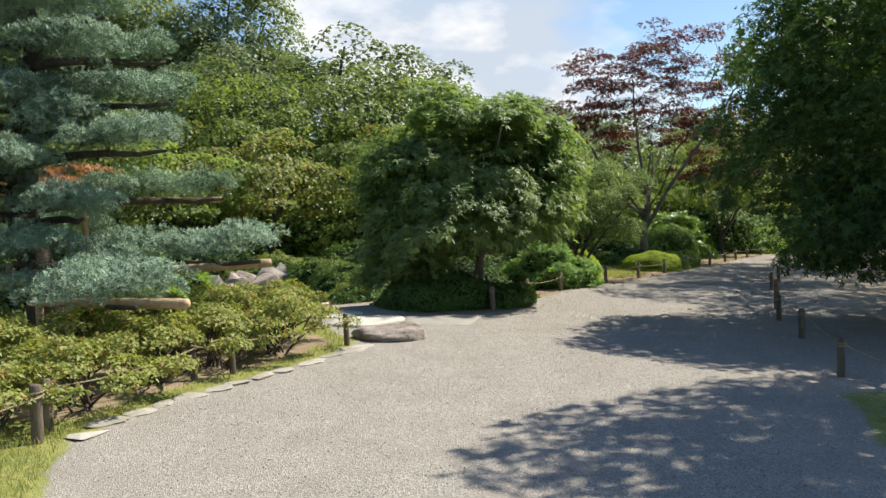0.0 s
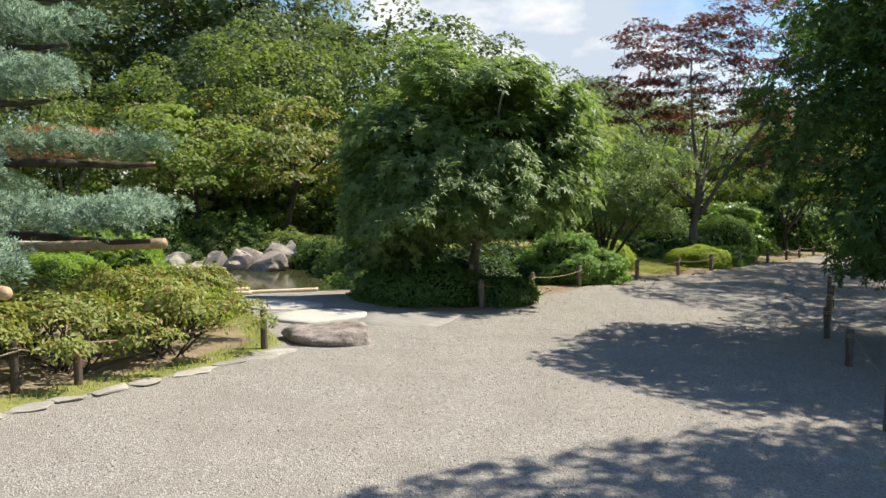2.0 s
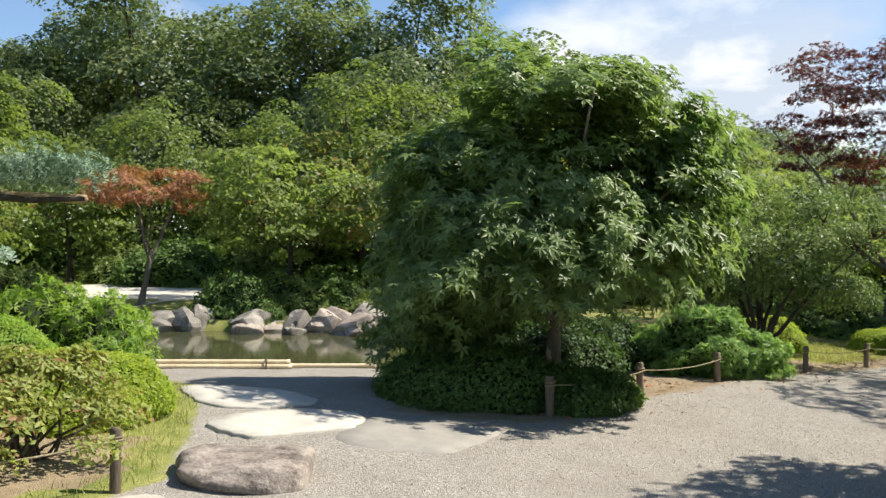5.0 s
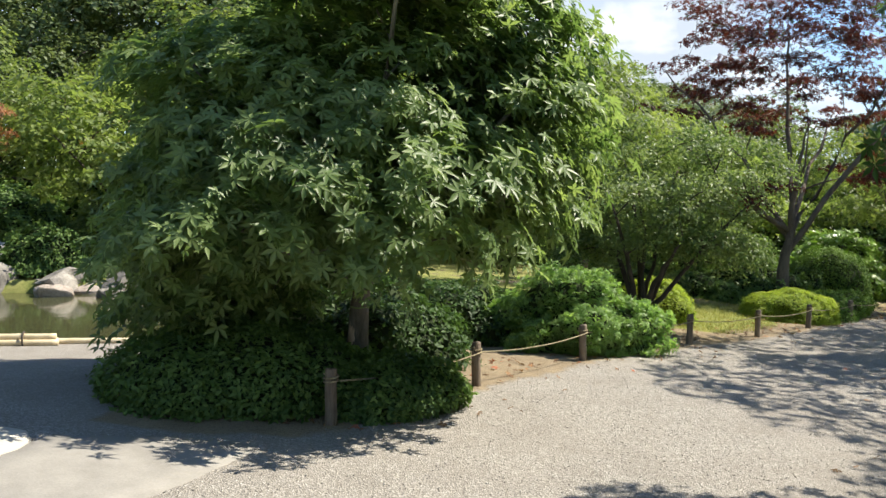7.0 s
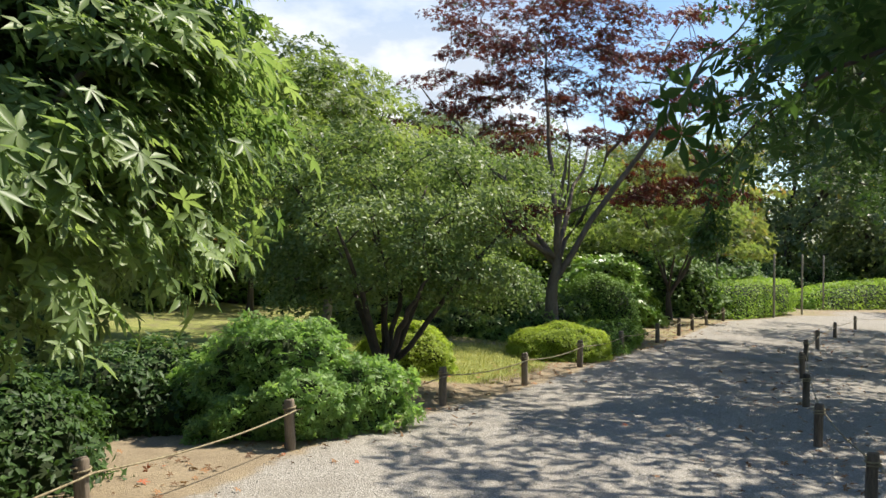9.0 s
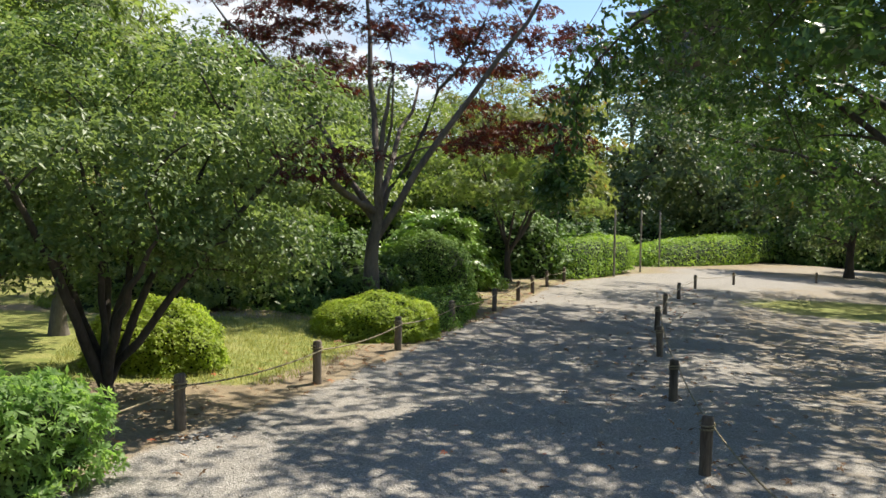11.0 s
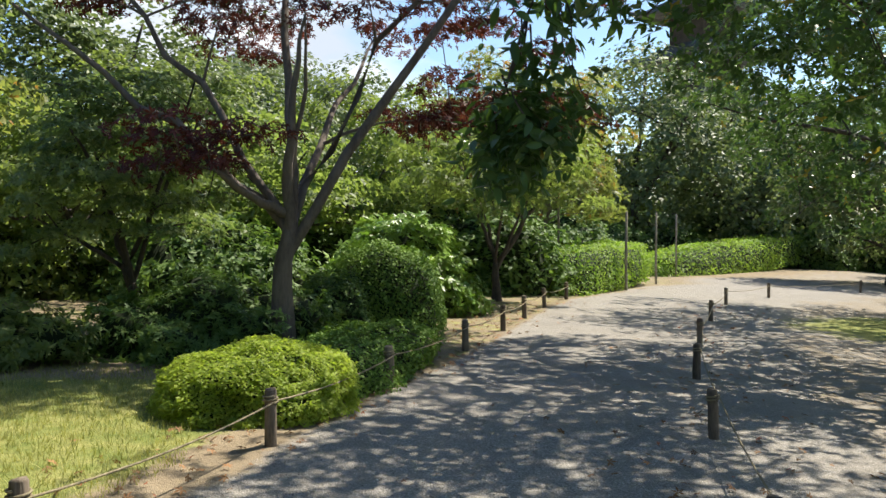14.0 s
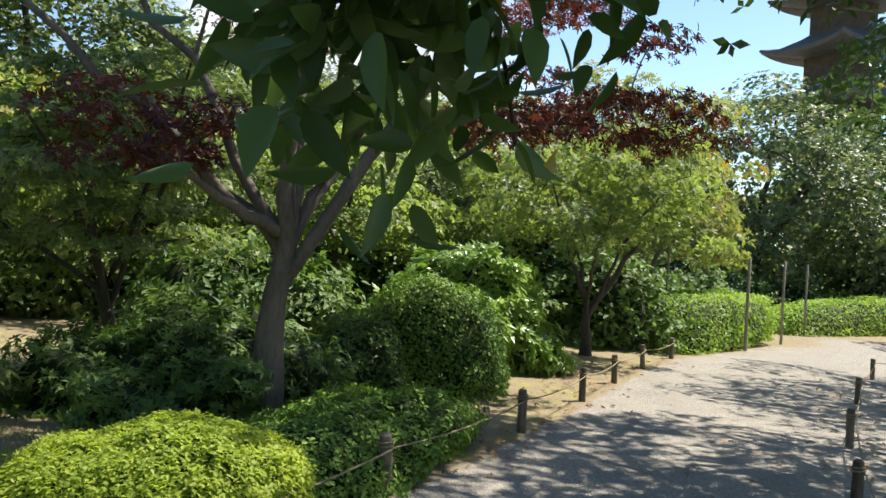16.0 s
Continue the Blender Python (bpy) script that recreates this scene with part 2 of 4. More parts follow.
solid_material("stone_pale", (0.38, 0.355, 0.31), (0.56, 0.53, 0.465), 5.0, 0.85, 0.3, 50.0, per_object=0.08)
solid_material("stone_edge", (0.20, 0.18, 0.15), (0.43, 0.40, 0.345), 4.0, 0.85, 0.4, 50.0, per_object=0.2)
solid_material("slab_grey", (0.235, 0.22, 0.195), (0.33, 0.31, 0.275), 4.0, 0.8, 0.2, 70.0)
# near-black green: shade inside the shrubs, put into the colour
solid_material("core_shade", (0.012, 0.02, 0.007), (0.03, 0.045, 0.014), 9.0, 0.95, 0.3, 50.0)
solid_material("pagoda_tile", (0.045, 0.05, 0.052), (0.085, 0.092, 0.096), 1.0, 0.7, 0.2, 8.0)
solid_material("pagoda_wood", (0.03, 0.024, 0.02), (0.07, 0.055, 0.045), 1.0, 0.8, 0.2, 8.0)
solid_material("pole_wood", (0.16, 0.14, 0.11), (0.36, 0.31, 0.25), 8.0, 0.8, 0.3, 60.0, (1, 1, 0.2))


# ---- mesh tools ----
def mesh_np(name, verts, faces, mat=None, smooth=False):
    """A mesh from arrays; every face has the same number of corners."""
    verts, faces = np.asarray(verts, dtype=np.float32), np.asarray(faces, dtype=np.int32)
    me = bpy.data.meshes.new(name)
    k = faces.shape[1]
    me.vertices.add(len(verts))
    me.vertices.foreach_set("co", verts.ravel())
    me.loops.add(faces.size)
    me.loops.foreach_set("vertex_index", faces.ravel())
    me.polygons.add(len(faces))
    me.polygons.foreach_set("loop_start", np.arange(0, faces.size, k, dtype=np.int32))
    if smooth:
        me.polygons.foreach_set("use_smooth", np.ones(len(faces), dtype=bool))
    me.update(calc_edges=True)
    if mat:
        me.materials.append(MATS[mat])
    return me


def part(name, data, mat=None, parent=None, label=""):
    """Links a mesh, or a bmesh, as one object under a thing."""
    if isinstance(data, bmesh.types.BMesh):
        me = bpy.data.meshes.new(name)
        data.to_mesh(me)
        data.free()
        me.materials.append(MATS[mat])
        data = me
    ob = new(name, data)
    if parent:
        ob.parent = parent
    if label:
        ob["label"] = label
    return ob


def thing(name, at, label, category, group="", turn=0.0):
    ob = new(name)
    ob.empty_display_size = 0.1
    ob.matrix_basis = pose(*at, 0, 0, turn)
    return tagged(ob, label, category, group)


class Soup:
    """Gathers vertices and quads of many pieces into one mesh."""

    def __init__(self):
        self.v, self.f, self.n = [], [], 0

    def add(self, v, f):
        self.v.append(np.asarray(v, dtype=np.float32))
        self.f.append(np.asarray(f, dtype=np.int32) + self.n)
        self.n += len(v)

    def mesh(self, name, mat, smooth=True):
        return mesh_np(name, np.concatenate(self.v), np.concatenate(self.f), mat, smooth)


def tube(points, radii, sides=7, wobble=0.0, rng=None):
    """A tapered tube through points, closed by a pinched end."""
    p = np.asarray(points, dtype=float)
    r = np.asarray(radii, dtype=float)
    p = np.vstack([p, p[-1] + (p[-1] - p[-2]) * 0.02])
    r = np.append(r, r[-1] * 0.05)
    t = np.gradient(p, axis=0)
    t /= np.linalg.norm(t, axis=1)[:, None] + 1e-9
    ref = np.where(np.abs(t[:, 2:3]) > 0.9, np.array([[1.0, 0, 0]]), np.array([[0, 0, 1.0]]))
    a = np.cross(t, ref)
    a /= np.linalg.norm(a, axis=1)[:, None] + 1e-9
    b = np.cross(t, a)
    ang = np.linspace(0, 2 * np.pi, sides, endpoint=False)
    rr = r[:, None] * np.ones(sides)
    if wobble and rng is not None:
        rr = rr * (1 + wobble * rng.standard_normal(rr.shape))
    v = p[:, None] + rr[..., None] * (np.cos(ang)[None, :, None] * a[:, None] + np.sin(ang)[None, :, None] * b[:, None])
    i = np.arange(len(p) - 1)[:, None] * sides
    j = np.arange(sides)[None]
    j2 = (j + 1) % sides
    f = np.stack([i + j, i + j2, i + sides + j2, i + sides + j], -1).reshape(-1, 4)
    return v.reshape(-1, 3), f


# leaf outlines in their own plane, the tip towards +y
def shape_oval(w=0.5, fold=0.16):
    v = np.array([(0, 0, 0), (w / 2, 0.42, fold * w), (0, 1, -0.06), (-w / 2, 0.42, fold * w)])
    return v, np.array([(0, 1, 2), (0, 2, 3)])


def shape_maple(lobes=5):
    v, f = [(0.0, 0.12, 0.0)], []
    for i, a in enumerate(np.linspace(-105, 105, lobes)):
        ln = 1.0 - 0.38 * (abs(a) / 105) ** 1.3
        c, s = math.cos(radians(a)), math.sin(radians(a))
        w = 0.14
        k = len(v)
        v += [(s * ln * 0.45 + c * w, 0.12 + c * ln * 0.45 - s * w, 0.03), (s * ln, 0.12 + c * ln, -0.12 * ln), (s * ln * 0.45 - c * w, 0.12 + c * ln * 0.45 + s * w, 0.03)]
        f += [(0, k, k + 1), (0, k + 1, k + 2)]
    return np.array(v), np.array(f)


def shape_tuft(n=9, seed=3):
    r = np.random.default_rng(seed)
    v, f = [(0.0, 0.0, 0.0)], []
    for i in range(n):
        a = 2 * math.pi * i / n + r.uniform(-0.3, 0.3)
        el = r.uniform(0.15, 1.3)
        d = np.array((math.cos(a) * math.cos(el), math.sin(a) * math.cos(el), math.sin(el)))
        s = np.array((-math.sin(a), math.cos(a), 0)) * 0.085
        k = len(v)
        v += [tuple(d * 0.97 + s), tuple(d * 0.97 - s)]
        f.append((0, k, k + 1))
    return np.array(v), np.array(f)


def shape_spray(n=5, w=0.55, seed=1):
    """A twig's end with several leaves, joined at its stalk."""
    r = np.random.default_rng(seed)
    v, f = [(0.0, 0.0, 0.0)], []
    for i in range(n):
        a = radians(-100 + 200 * i / (n - 1) + r.uniform(-15, 15))
        ln = r.uniform(0.6, 1.0)
        c, s, tilt = math.cos(a), math.sin(a), r.uniform(-0.35, 0.2)
        k = len(v)
        v += [(s * ln * 0.5 + c * w * 0.25, c * ln * 0.5 - s * w * 0.25, tilt * 0.5 + 0.04), (s * ln, c * ln, tilt), (s * ln * 0.5 - c * w * 0.25, c * ln * 0.5 + s * w * 0.25, tilt * 0.5)]
        f += [(0, k, k + 1), (0, k + 1, k + 2)]
    return np.array(v), np.array(f)


def scatter(rng, pos, normal, size, shape, spread=0.5, vary=0.35, hang=None):
    """Copies of a leaf at pos, lying across normal with random lean and turn: vertices and faces."""
    sv, sf = shape
    n = len(pos)
    nn = normal + spread * rng.standard_normal((n, 3))
    nn /= np.linalg.norm(nn, axis=1)[:, None] + 1e-9
    h = rng.standard_normal((n, 3))
    if hang is not None:
        h = 0.75 * h + hang
    y = h - (h * nn).sum(1)[:, None] * nn
    y /= np.linalg.norm(y, axis=1)[:, None] + 1e-9
    x = np.cross(y, nn)
    s = size * (1 + vary * (rng.random(n) * 2 - 1))
    v = pos[:, None] + s[:, None, None] * (sv[None, :, 0:1] * x[:, None] + sv[None, :, 1:2] * y[:, None] + sv[None, :, 2:3] * nn[:, None])
    f = sf[None] + (np.arange(n) * len(sv))[:, None, None]
    return v.reshape(-1, 3), f.reshape(-1, sf.shape[1])


def unit_ball(rng, n):
    d = rng.standard_normal((n, 3))
    return d / (np.linalg.norm(d, axis=1)[:, None] + 1e-9)


def clump_leaves(rng, centers, radii, per, size, shape, spread=0.55, up=0.7, droop=0.0, shell=0.45, bunch=0):
    """Leaves in flattened clumps, thickest in their upper skin; with bunch, gathered in drooping sprays of that many."""
    if bunch:
        per = per // bunch
    c, r = np.repeat(centers, per, 0), np.repeat(radii, per, 0)
    d = unit_ball(rng, len(c))
    d[:, 2] = np.where(rng.random(len(c)) < 0.75, np.abs(d[:, 2]), d[:, 2])
    k = (shell + (1 - shell) * rng.random(len(c)) ** 0.6)[:, None]
    pos = c + d * r * k
    pos[:, 2] -= droop * ((d[:, :2] ** 2).sum(1)) * r[:, 2]
    out = pos - centers.mean(0)
    out /= np.linalg.norm(out, axis=1)[:, None] + 1e-9
    nrm = d * 0.45 + out * 0.55 + np.array(SUN_DIR) * 0.5
    nrm[:, 2] += up * 0.6
    if bunch:
        hang = d * 0.6 + out * 0.5 - np.array((0, 0, 0.4))
        pos, nrm, hang = np.repeat(pos, bunch, 0), np.repeat(nrm, bunch, 0), np.repeat(hang, bunch, 0)
        step = rng.random(len(pos))[:, None] * 1.8 - 0.9
        pos = pos + (hang * step + rng.standard_normal(pos.shape) * 0.55) * size
        return scatter(rng, pos, nrm, size, shape, spread, 0.35, hang)
    return scatter(rng, pos, nrm, size, shape, spread)


def crown_clumps(rng, center, radii, count, size, lobes=0.25, fill=0.55, low_cut=-0.8, flat=0.6, spacing=0.72):
    """Clump centres through an uneven ellipsoid, kept apart from one another."""
    pts = []
    center, radii = np.array(center, dtype=float), np.array(radii, dtype=float)
    off = rng.random(3) * 50
    tries = 0
    gap = size * spacing
    while len(pts) < count and tries < count * 60:
        tries += 1
        d = unit_ball(rng, 1)[0]
        if d[2] < low_cut:
            continue
        wob = 1 + lobes * noise.noise(Vector(d * 1.7 + off)) * 1.6
        k = (fill + (1 - fill) * rng.random() ** 0.5) * wob
        p = center + d * radii * k
        if pts and np.min(np.linalg.norm(np.array(pts) - p, axis=1)) < gap:
            continue
        pts.append(p)
    pts = np.array(pts)
    s = size * (0.75 + 0.5 * rng.random(len(pts)))
    return pts, np.stack([s, s, s * flat], 1)


def skeleton_tubes(rng, trunk_pts, trunk_r, targets, tip=0.008, ratio=0.55, sides=6, sag=0.0, start=0.35, bend=0.25, limbs=0):
    """Trunk and limbs: each limb leaves the nearest point of the wood grown so far and reaches for a target."""
    soup = Soup()
    trunk_pts = np.asarray(trunk_pts, dtype=float)
    soup.add(*tube(trunk_pts, trunk_r, max(sides + 4, 9), 0.04, rng))
    fine = np.linspace(0, len(trunk_pts) - 1, 24)
    nodes = [np.array([np.interp(q, np.arange(len(trunk_pts)), trunk_pts[:, i]) for i in range(3)]) for q in fine if q >= start * (len(trunk_pts) - 1)]
    rad = [float(np.interp(q, np.arange(len(trunk_r)), trunk_r)) for q in fine if q >= start * (len(trunk_pts) - 1)]
    if limbs:
        top = trunk_pts[-1]
        away = targets - top
        az = np.arctan2(away[:, 1], away[:, 0])
        for i in range(limbs):
            a0 = -math.pi + 2 * math.pi * (i + rng.uniform(-0.2, 0.2)) / limbs
            score = (0.4 * np.linalg.norm(away, axis=1) + 0.55 * np.hypot(away[:, 0], away[:, 1])) * (0.35 + rng.random(len(az)) * 0.65) - 4 * np.abs(np.angle(np.exp(1j * (az - a0))))
            tg = targets[int(np.argmax(score))]
            st = trunk_pts[-1] * (1 - 0.34 * rng.random())
            st = np.array([np.interp(st[2], trunk_pts[:, 2], trunk_pts[:, k]) for k in range(3)])
            ctl = st + (tg - st) * (0.42, 0.42, 0.5) + rng.standard_normal(3) * 0.08
            q = np.linspace(0, 1, 10)[:, None]
            pts = (1 - q) ** 2 * st + 2 * q * (1 - q) * ctl + q ** 2 * tg
            pts[1:-1] += rng.standard_normal((8, 3)) * 0.025 * np.linalg.norm(tg - st) / 3
            rs = trunk_r[-1] * rng.uniform(0.4, 0.95) * min(1.0, (5 / limbs) ** 0.4) * (1 - q[:, 0]) ** 0.75 + tip * 1.3
            soup.add(*tube(pts, rs, sides + 2, 0.03, rng))
            for k in range(2, 10):
                nodes.append(pts[k])
                rad.append(rs[k])
    order = np.argsort(np.linalg.norm(targets - trunk_pts[-1], axis=1) + rng.random(len(targets)) * 0.3)
    for i in order:
        tg = targets[i]
        arr = np.array(nodes)
        dz = np.maximum(arr[:, 2] - tg[2], -0.2)
        cost = np.linalg.norm(arr - tg, axis=1) + 0.9 * np.maximum(dz, 0)
        j = int(np.argmin(cost))
        a, ra = arr[j], rad[j]
        ln = np.linalg.norm(tg - a)
        r0 = max(min(ra * ratio, 0.012 + ln * 0.035), tip)
        mid = (a + tg) / 2 + np.array([0, 0, ln * (bend - sag)]) * 0.5 + rng.standard_normal(3) * ln * 0.06
        q = np.linspace(0, 1, 6)[:, None]
        pts = (1 - q) ** 2 * a + 2 * q * (1 - q) * mid + q ** 2 * tg
        rs = np.linspace(r0, tip, 6)
        soup.add(*tube(pts, rs, sides))
        for k in range(1, 6):
            nodes.append(pts[k])
            rad.append(rs[k])
    return soup


def make_tree(name, label, base, trunk_top, trunk_r, clumps, per, leaf_size, shape, leaf_mat, bark="bark_grey", lean=(0, 0), seed=0,
              spread=0.55, up=0.7, droop=0.15, category="tree", sides=6, limb_share=1.0, group="", tip=0.008, curve=0.05, limbs=0, bunch=0, shell=0.45):
    """A tree: an Empty at its base, trunk with limbs, and the crown of leaves."""
    rng = np.random.default_rng(seed)
    root = thing(name, base, label, category, group)
    q = np.linspace(0, 1, 7)
    wob = np.cumsum(rng.standard_normal((7, 2)) * curve * trunk_top / 3, 0)
    wob -= wob[0]
    tp = np.stack([lean[0] * q + wob[:, 0] * q, lean[1] * q + wob[:, 1] * q, trunk_top * q - 0.1], 1)
    tr = trunk_r * (1 - 0.45 * q) + trunk_r * 0.5 * np.exp(-q * 9)
    cen, rad = clumps
    take = cen if limb_share >= 1 else cen[rng.random(len(cen)) < limb_share]
    part("trunk", skeleton_tubes(rng, tp, tr, take - [0, 0, 0], tip=tip, sides=sides, limbs=limbs).mesh("trunk", bark), None, root)
    v, f = clump_leaves(rng, cen, rad, per, leaf_size, shape, spread, up, droop, shell, bunch)
    part("crown", mesh_np("crown", v, f, leaf_mat), None, root)
    return root


# ---- the lie of the land ----
FALL = math.tan(radians(LEAN))
POND_O, POND_U, POND_N = np.array((-4.5, 16.66)), np.array((0.905, 0.425)), np.array((-0.425, 0.905))
WATER_Z = -0.36


def smooth01(a):
    a = np.clip(a, 0, 1)
    return a * a * (3 - 2 * a)


def pond_dist(x, y):
    """Metres outside the pond's edge; negative inside."""
    px, py = np.asarray(x) - POND_O[0], np.asarray(y) - POND_O[1]
    u, v = px * POND_U[0] + py * POND_U[1], px * POND_N[0] + py * POND_N[1]
    qx, qy = np.abs(u + 7.5) - 10.5, np.abs(v - 3.15) - 2.15
    return np.hypot(np.maximum(qx, 0), np.maximum(qy, 0)) + np.minimum(np.maximum(qx, qy), 0) - 1.0, v


def gz(x, y):
    """The ground's height."""
    x, y = np.asarray(x, dtype=float), np.asarray(y, dtype=float)
    h = -FALL * np.clip(x, -2.6, 45.0)
    d, v = pond_dist(x, y)
    far = smooth01((v - 3.0) / 2.0)
    bank = -0.27 + 0.12 * far
    reach = 4.6 - 2.6 * far
    h = h + (bank - h) * (1 - smooth01(d / reach))
    h = np.where(d < 0, bank + (-1.0 - bank) * smooth01(-d / 0.5), h)
    return h


def G(x, y, up=0.0):
    return (x, y, float(gz(x, y)) + up)


LEFT_EDGE = [(-40, -1.2), (3.5, -1.9), (4.54, -2.26), (5.74, -2.62), (6.9, -2.33), (7.8, -1.93), (9.2, -1.32), (10.2, -1.12), (11.2, -1.55), (12.2, -2.1), (13.0, -2.7), (15.6, -6.0), (16, -9)]
POST_LINE = [(13.0, -0.4), (13.3, 0.55), (13.65, 0.74), (15.45, 1.47), (17.4, 2.35), (19.5, 3.68), (21.1, 4.8), (23.0, 5.94), (25.0, 7.1), (27.2, 8.5), (29.2, 9.65), (30.9, 10.6), (32.8, 11.7), (34.7, 12.95), (38, 16), (60, 38)]
RIGHT_POSTS = [(3.3, 5.0), (4.02, 7.2), (3.98, 8.55), (4.7, 11.2), (5.15, 13.1), (5.75, 14.75), (6.39, 16.4), (7.06, 18.35), (8.06, 20.5), (9.26, 22.9), (10.55, 25.3), (12.1, 27.8), (14.2, 30.9), (16.7, 34.3), (19.45, 36.6), (24.7, 39.4)]


def build_ground():
    def axis(lo, hi, a, b, step):
        fine = np.arange(a, b, step)
        g1 = a - np.geomspace(step, a - lo, 26)[::-1]
        g2 = b + np.geomspace(step, hi - b, 26)
        return np.concatenate([g1, fine, g2])

    xs, ys = axis(-900, 900, -9, 13, 0.15), axis(-900, 900, 1.0, 37, 0.15)
    X, Y = np.meshgrid(xs, ys)
    Z = gz(X, Y) + 0.012 * np.sin(X * 2.1 + Y * 0.7) * np.sin(Y * 1.3)
    nx, ny = len(xs), len(ys)
    idx = np.arange(nx * ny).reshape(ny, nx)
    f = np.stack([idx[:-1, :-1], idx[:-1, 1:], idx[1:, 1:], idx[1:, :-1]], -1).reshape(-1, 4)
    me = mesh_np("ground", np.stack([X, Y, Z], -1).reshape(-1, 3), f, "ground", True)
    el = np.interp(Y, *zip(*LEFT_EDGE))
    pl = np.interp(Y, *zip(*POST_LINE))
    grass = np.where(Y < 16.0, smooth01((el - X) / 0.3 + 0.5), 0)
    wave = Y + 0.5 * np.sin(X * 0.9) + 0.25 * np.sin(X * 2.3)
    under = (wave > 6.0) & (wave < 10.8)
    grass = np.where(under & (X < el - 0.3), grass * 0.25, grass)
    d, v = pond_dist(X, Y)
    soil = np.where(Y > 13.0, smooth01((pl + 0.12 - X) / 0.5 + 0.5), 0)
    side = (Y < 17.5) & (X < -0.6) & (v < 0.2)
    soil = np.where(side, 0, soil)
    soil = np.maximum(soil, np.where(under, smooth01((el - X) / 0.3), 0))
    lawn = (Y > 20.6) & (Y < 26)
    grass = np.maximum(grass, np.where(lawn, smooth01((pl - 0.25 - X) / 0.5) * smooth01((Y - 20.6) / 0.8) * smooth01((26 - Y)) * 0.8, 0))
    grass = np.maximum(grass, np.where((Y >= 26) & (soil > 0.5), 0.42, 0))
    grass = np.maximum(grass, np.where((v > 6.0) & (X < 2.0), 0.6, 0))
    rp = np.interp(Y, [p[1] for p in RIGHT_POSTS], [p[0] for p in RIGHT_POSTS])
    soil = np.maximum(soil, smooth01((X - rp - 0.3) / 1.5) * 0.48)
    grass = np.maximum(grass, smooth01(1.6 - np.hypot((X - 19) / 3.5, (Y - 29.5) / 2.6)) * 0.8)
    grass = np.maximum(grass, np.where(Y < 9.6, smooth01((X - rp + 0.75) / 0.4) * smooth01((8.0 + 0.7 * np.sin(X * 0.5) - 0.7 * np.sin(2.2) + 0.3 * np.sin(X * 1.7) - Y) / 0.8), 0))
    grass = np.maximum(grass, smooth01(1.5 - np.hypot((X - 4.9) / 1.1, (Y - 6.2) / 1.3)) * 0.8)
    for name, val in (("grass", grass), ("soil", soil)):
        me.attributes.new(name, "FLOAT", "POINT").data.foreach_set("value", val.astype(np.float32).ravel())
    tagged(part("ground", me), "pale grey gravel path with mown grass and bare soil borders", "ground", kind="structure")


build_ground()
wu = np.array([(-30, -2), (6, -2), (6, 8), (-30, 8)])
wv = POND_O[None] + wu[:, :1] * POND_U[None] + wu[:, 1:] * POND_N[None]
tagged(part("water", mesh_np("water", np.column_stack([wv, np.full(4, WATER_Z)]), [(0, 1, 2, 3)], "water")), "still olive-green pond water with reflections", "water", kind="structure")


# ---- trees ----
WIDE_LEAF, OVAL, MAPLE, TUFT, SPRAY, SPRAY_WIDE = shape_oval(0.75), shape_oval(), shape_maple(5), shape_tuft(), shape_spray(), shape_spray(4, 0.8, 4)


def local(c, base):
    cen, rad = c
    return cen - np.array(base), rad


def crown_tree(name, label, xy, center, radii, count, size, per, leaf, shape, mat, trunk_top, trunk_r, seed, bark="bark_grey", low_cut=-0.8, lobes=0.25,
               fill=0.5, flat=0.6, up=0.7, spread=0.55, droop=0.15, lean=(0, 0), category="tree", group="", limb_share=1.0, more=None, tip=0.008, limbs=0, bunch=0, shell=0.45):
    base = G(*xy)
    rng = np.random.default_rng(seed + 1000)
    cl = local(crown_clumps(rng, center, radii, count, size, lobes, fill, low_cut, flat), base)
    for c2, r2, n2 in more or ():
        extra = local(crown_clumps(rng, c2, r2, n2, size, lobes, fill, low_cut, flat), base)
        cl = (np.vstack([cl[0], extra[0]]), np.vstack([cl[1], extra[1]]))
    return make_tree(name, label, base, trunk_top, trunk_r, cl, per, leaf, shape, mat, bark, lean, seed, spread, up, droop, category, group=group, limb_share=limb_share, tip=tip, limbs=limbs, bunch=bunch, shell=shell)


def wound_patch():
    """A ragged patch of bare wood lying on the trunk's sunny side, with a dark hollow left open in it."""
    nu, nv = 21, 30
    rng = np.random.default_rng(8)
    ang, hgt = np.meshgrid(np.linspace(-1, 1, nu), np.linspace(0, 1, nv))
    wide = 1.02 * np.sin(np.pi * (0.2 + 0.74 * hgt)) ** 0.6 * (1.1 - 0.35 * hgt)
    ragged = np.array([noise.noise(Vector((3.1, 7.0 * q, 0.4))) for q in hgt[:, 0]])[:, None] * 0.3
    th = radians(-72) + ang * wide + ragged * np.abs(ang)
    q = (hgt * 0.66 + 0.16) / 1.2
    rad = (0.105 * (1 - 0.45 * q) + 0.0525 * np.exp(-9 * q)) * 1.07 + 0.004 * rng.standard_normal(q.shape) * 0.4
    v = np.stack([rad * np.cos(th), rad * np.sin(th), 0.06 + 0.66 * hgt], -1).reshape(-1, 3)
    i, j = np.arange(nv - 1)[:, None] * nu, np.arange(nu - 1)[None]
    f = np.stack([i + j, i + j + 1, i + nu + j + 1, i + nu + j], -1)
    hole = np.hypot((ang[:-1, :-1] + 0.35) / 0.3, (hgt[:-1, :-1] - 0.33) / 0.16) < 1
    hole |= np.hypot((ang[:-1, :-1] - 0.1) / 0.16, (hgt[:-1, :-1] - 0.1) / 0.07) < 1
    return mesh_np("bark_wound", v, f[~hole], "bark_wound", True)


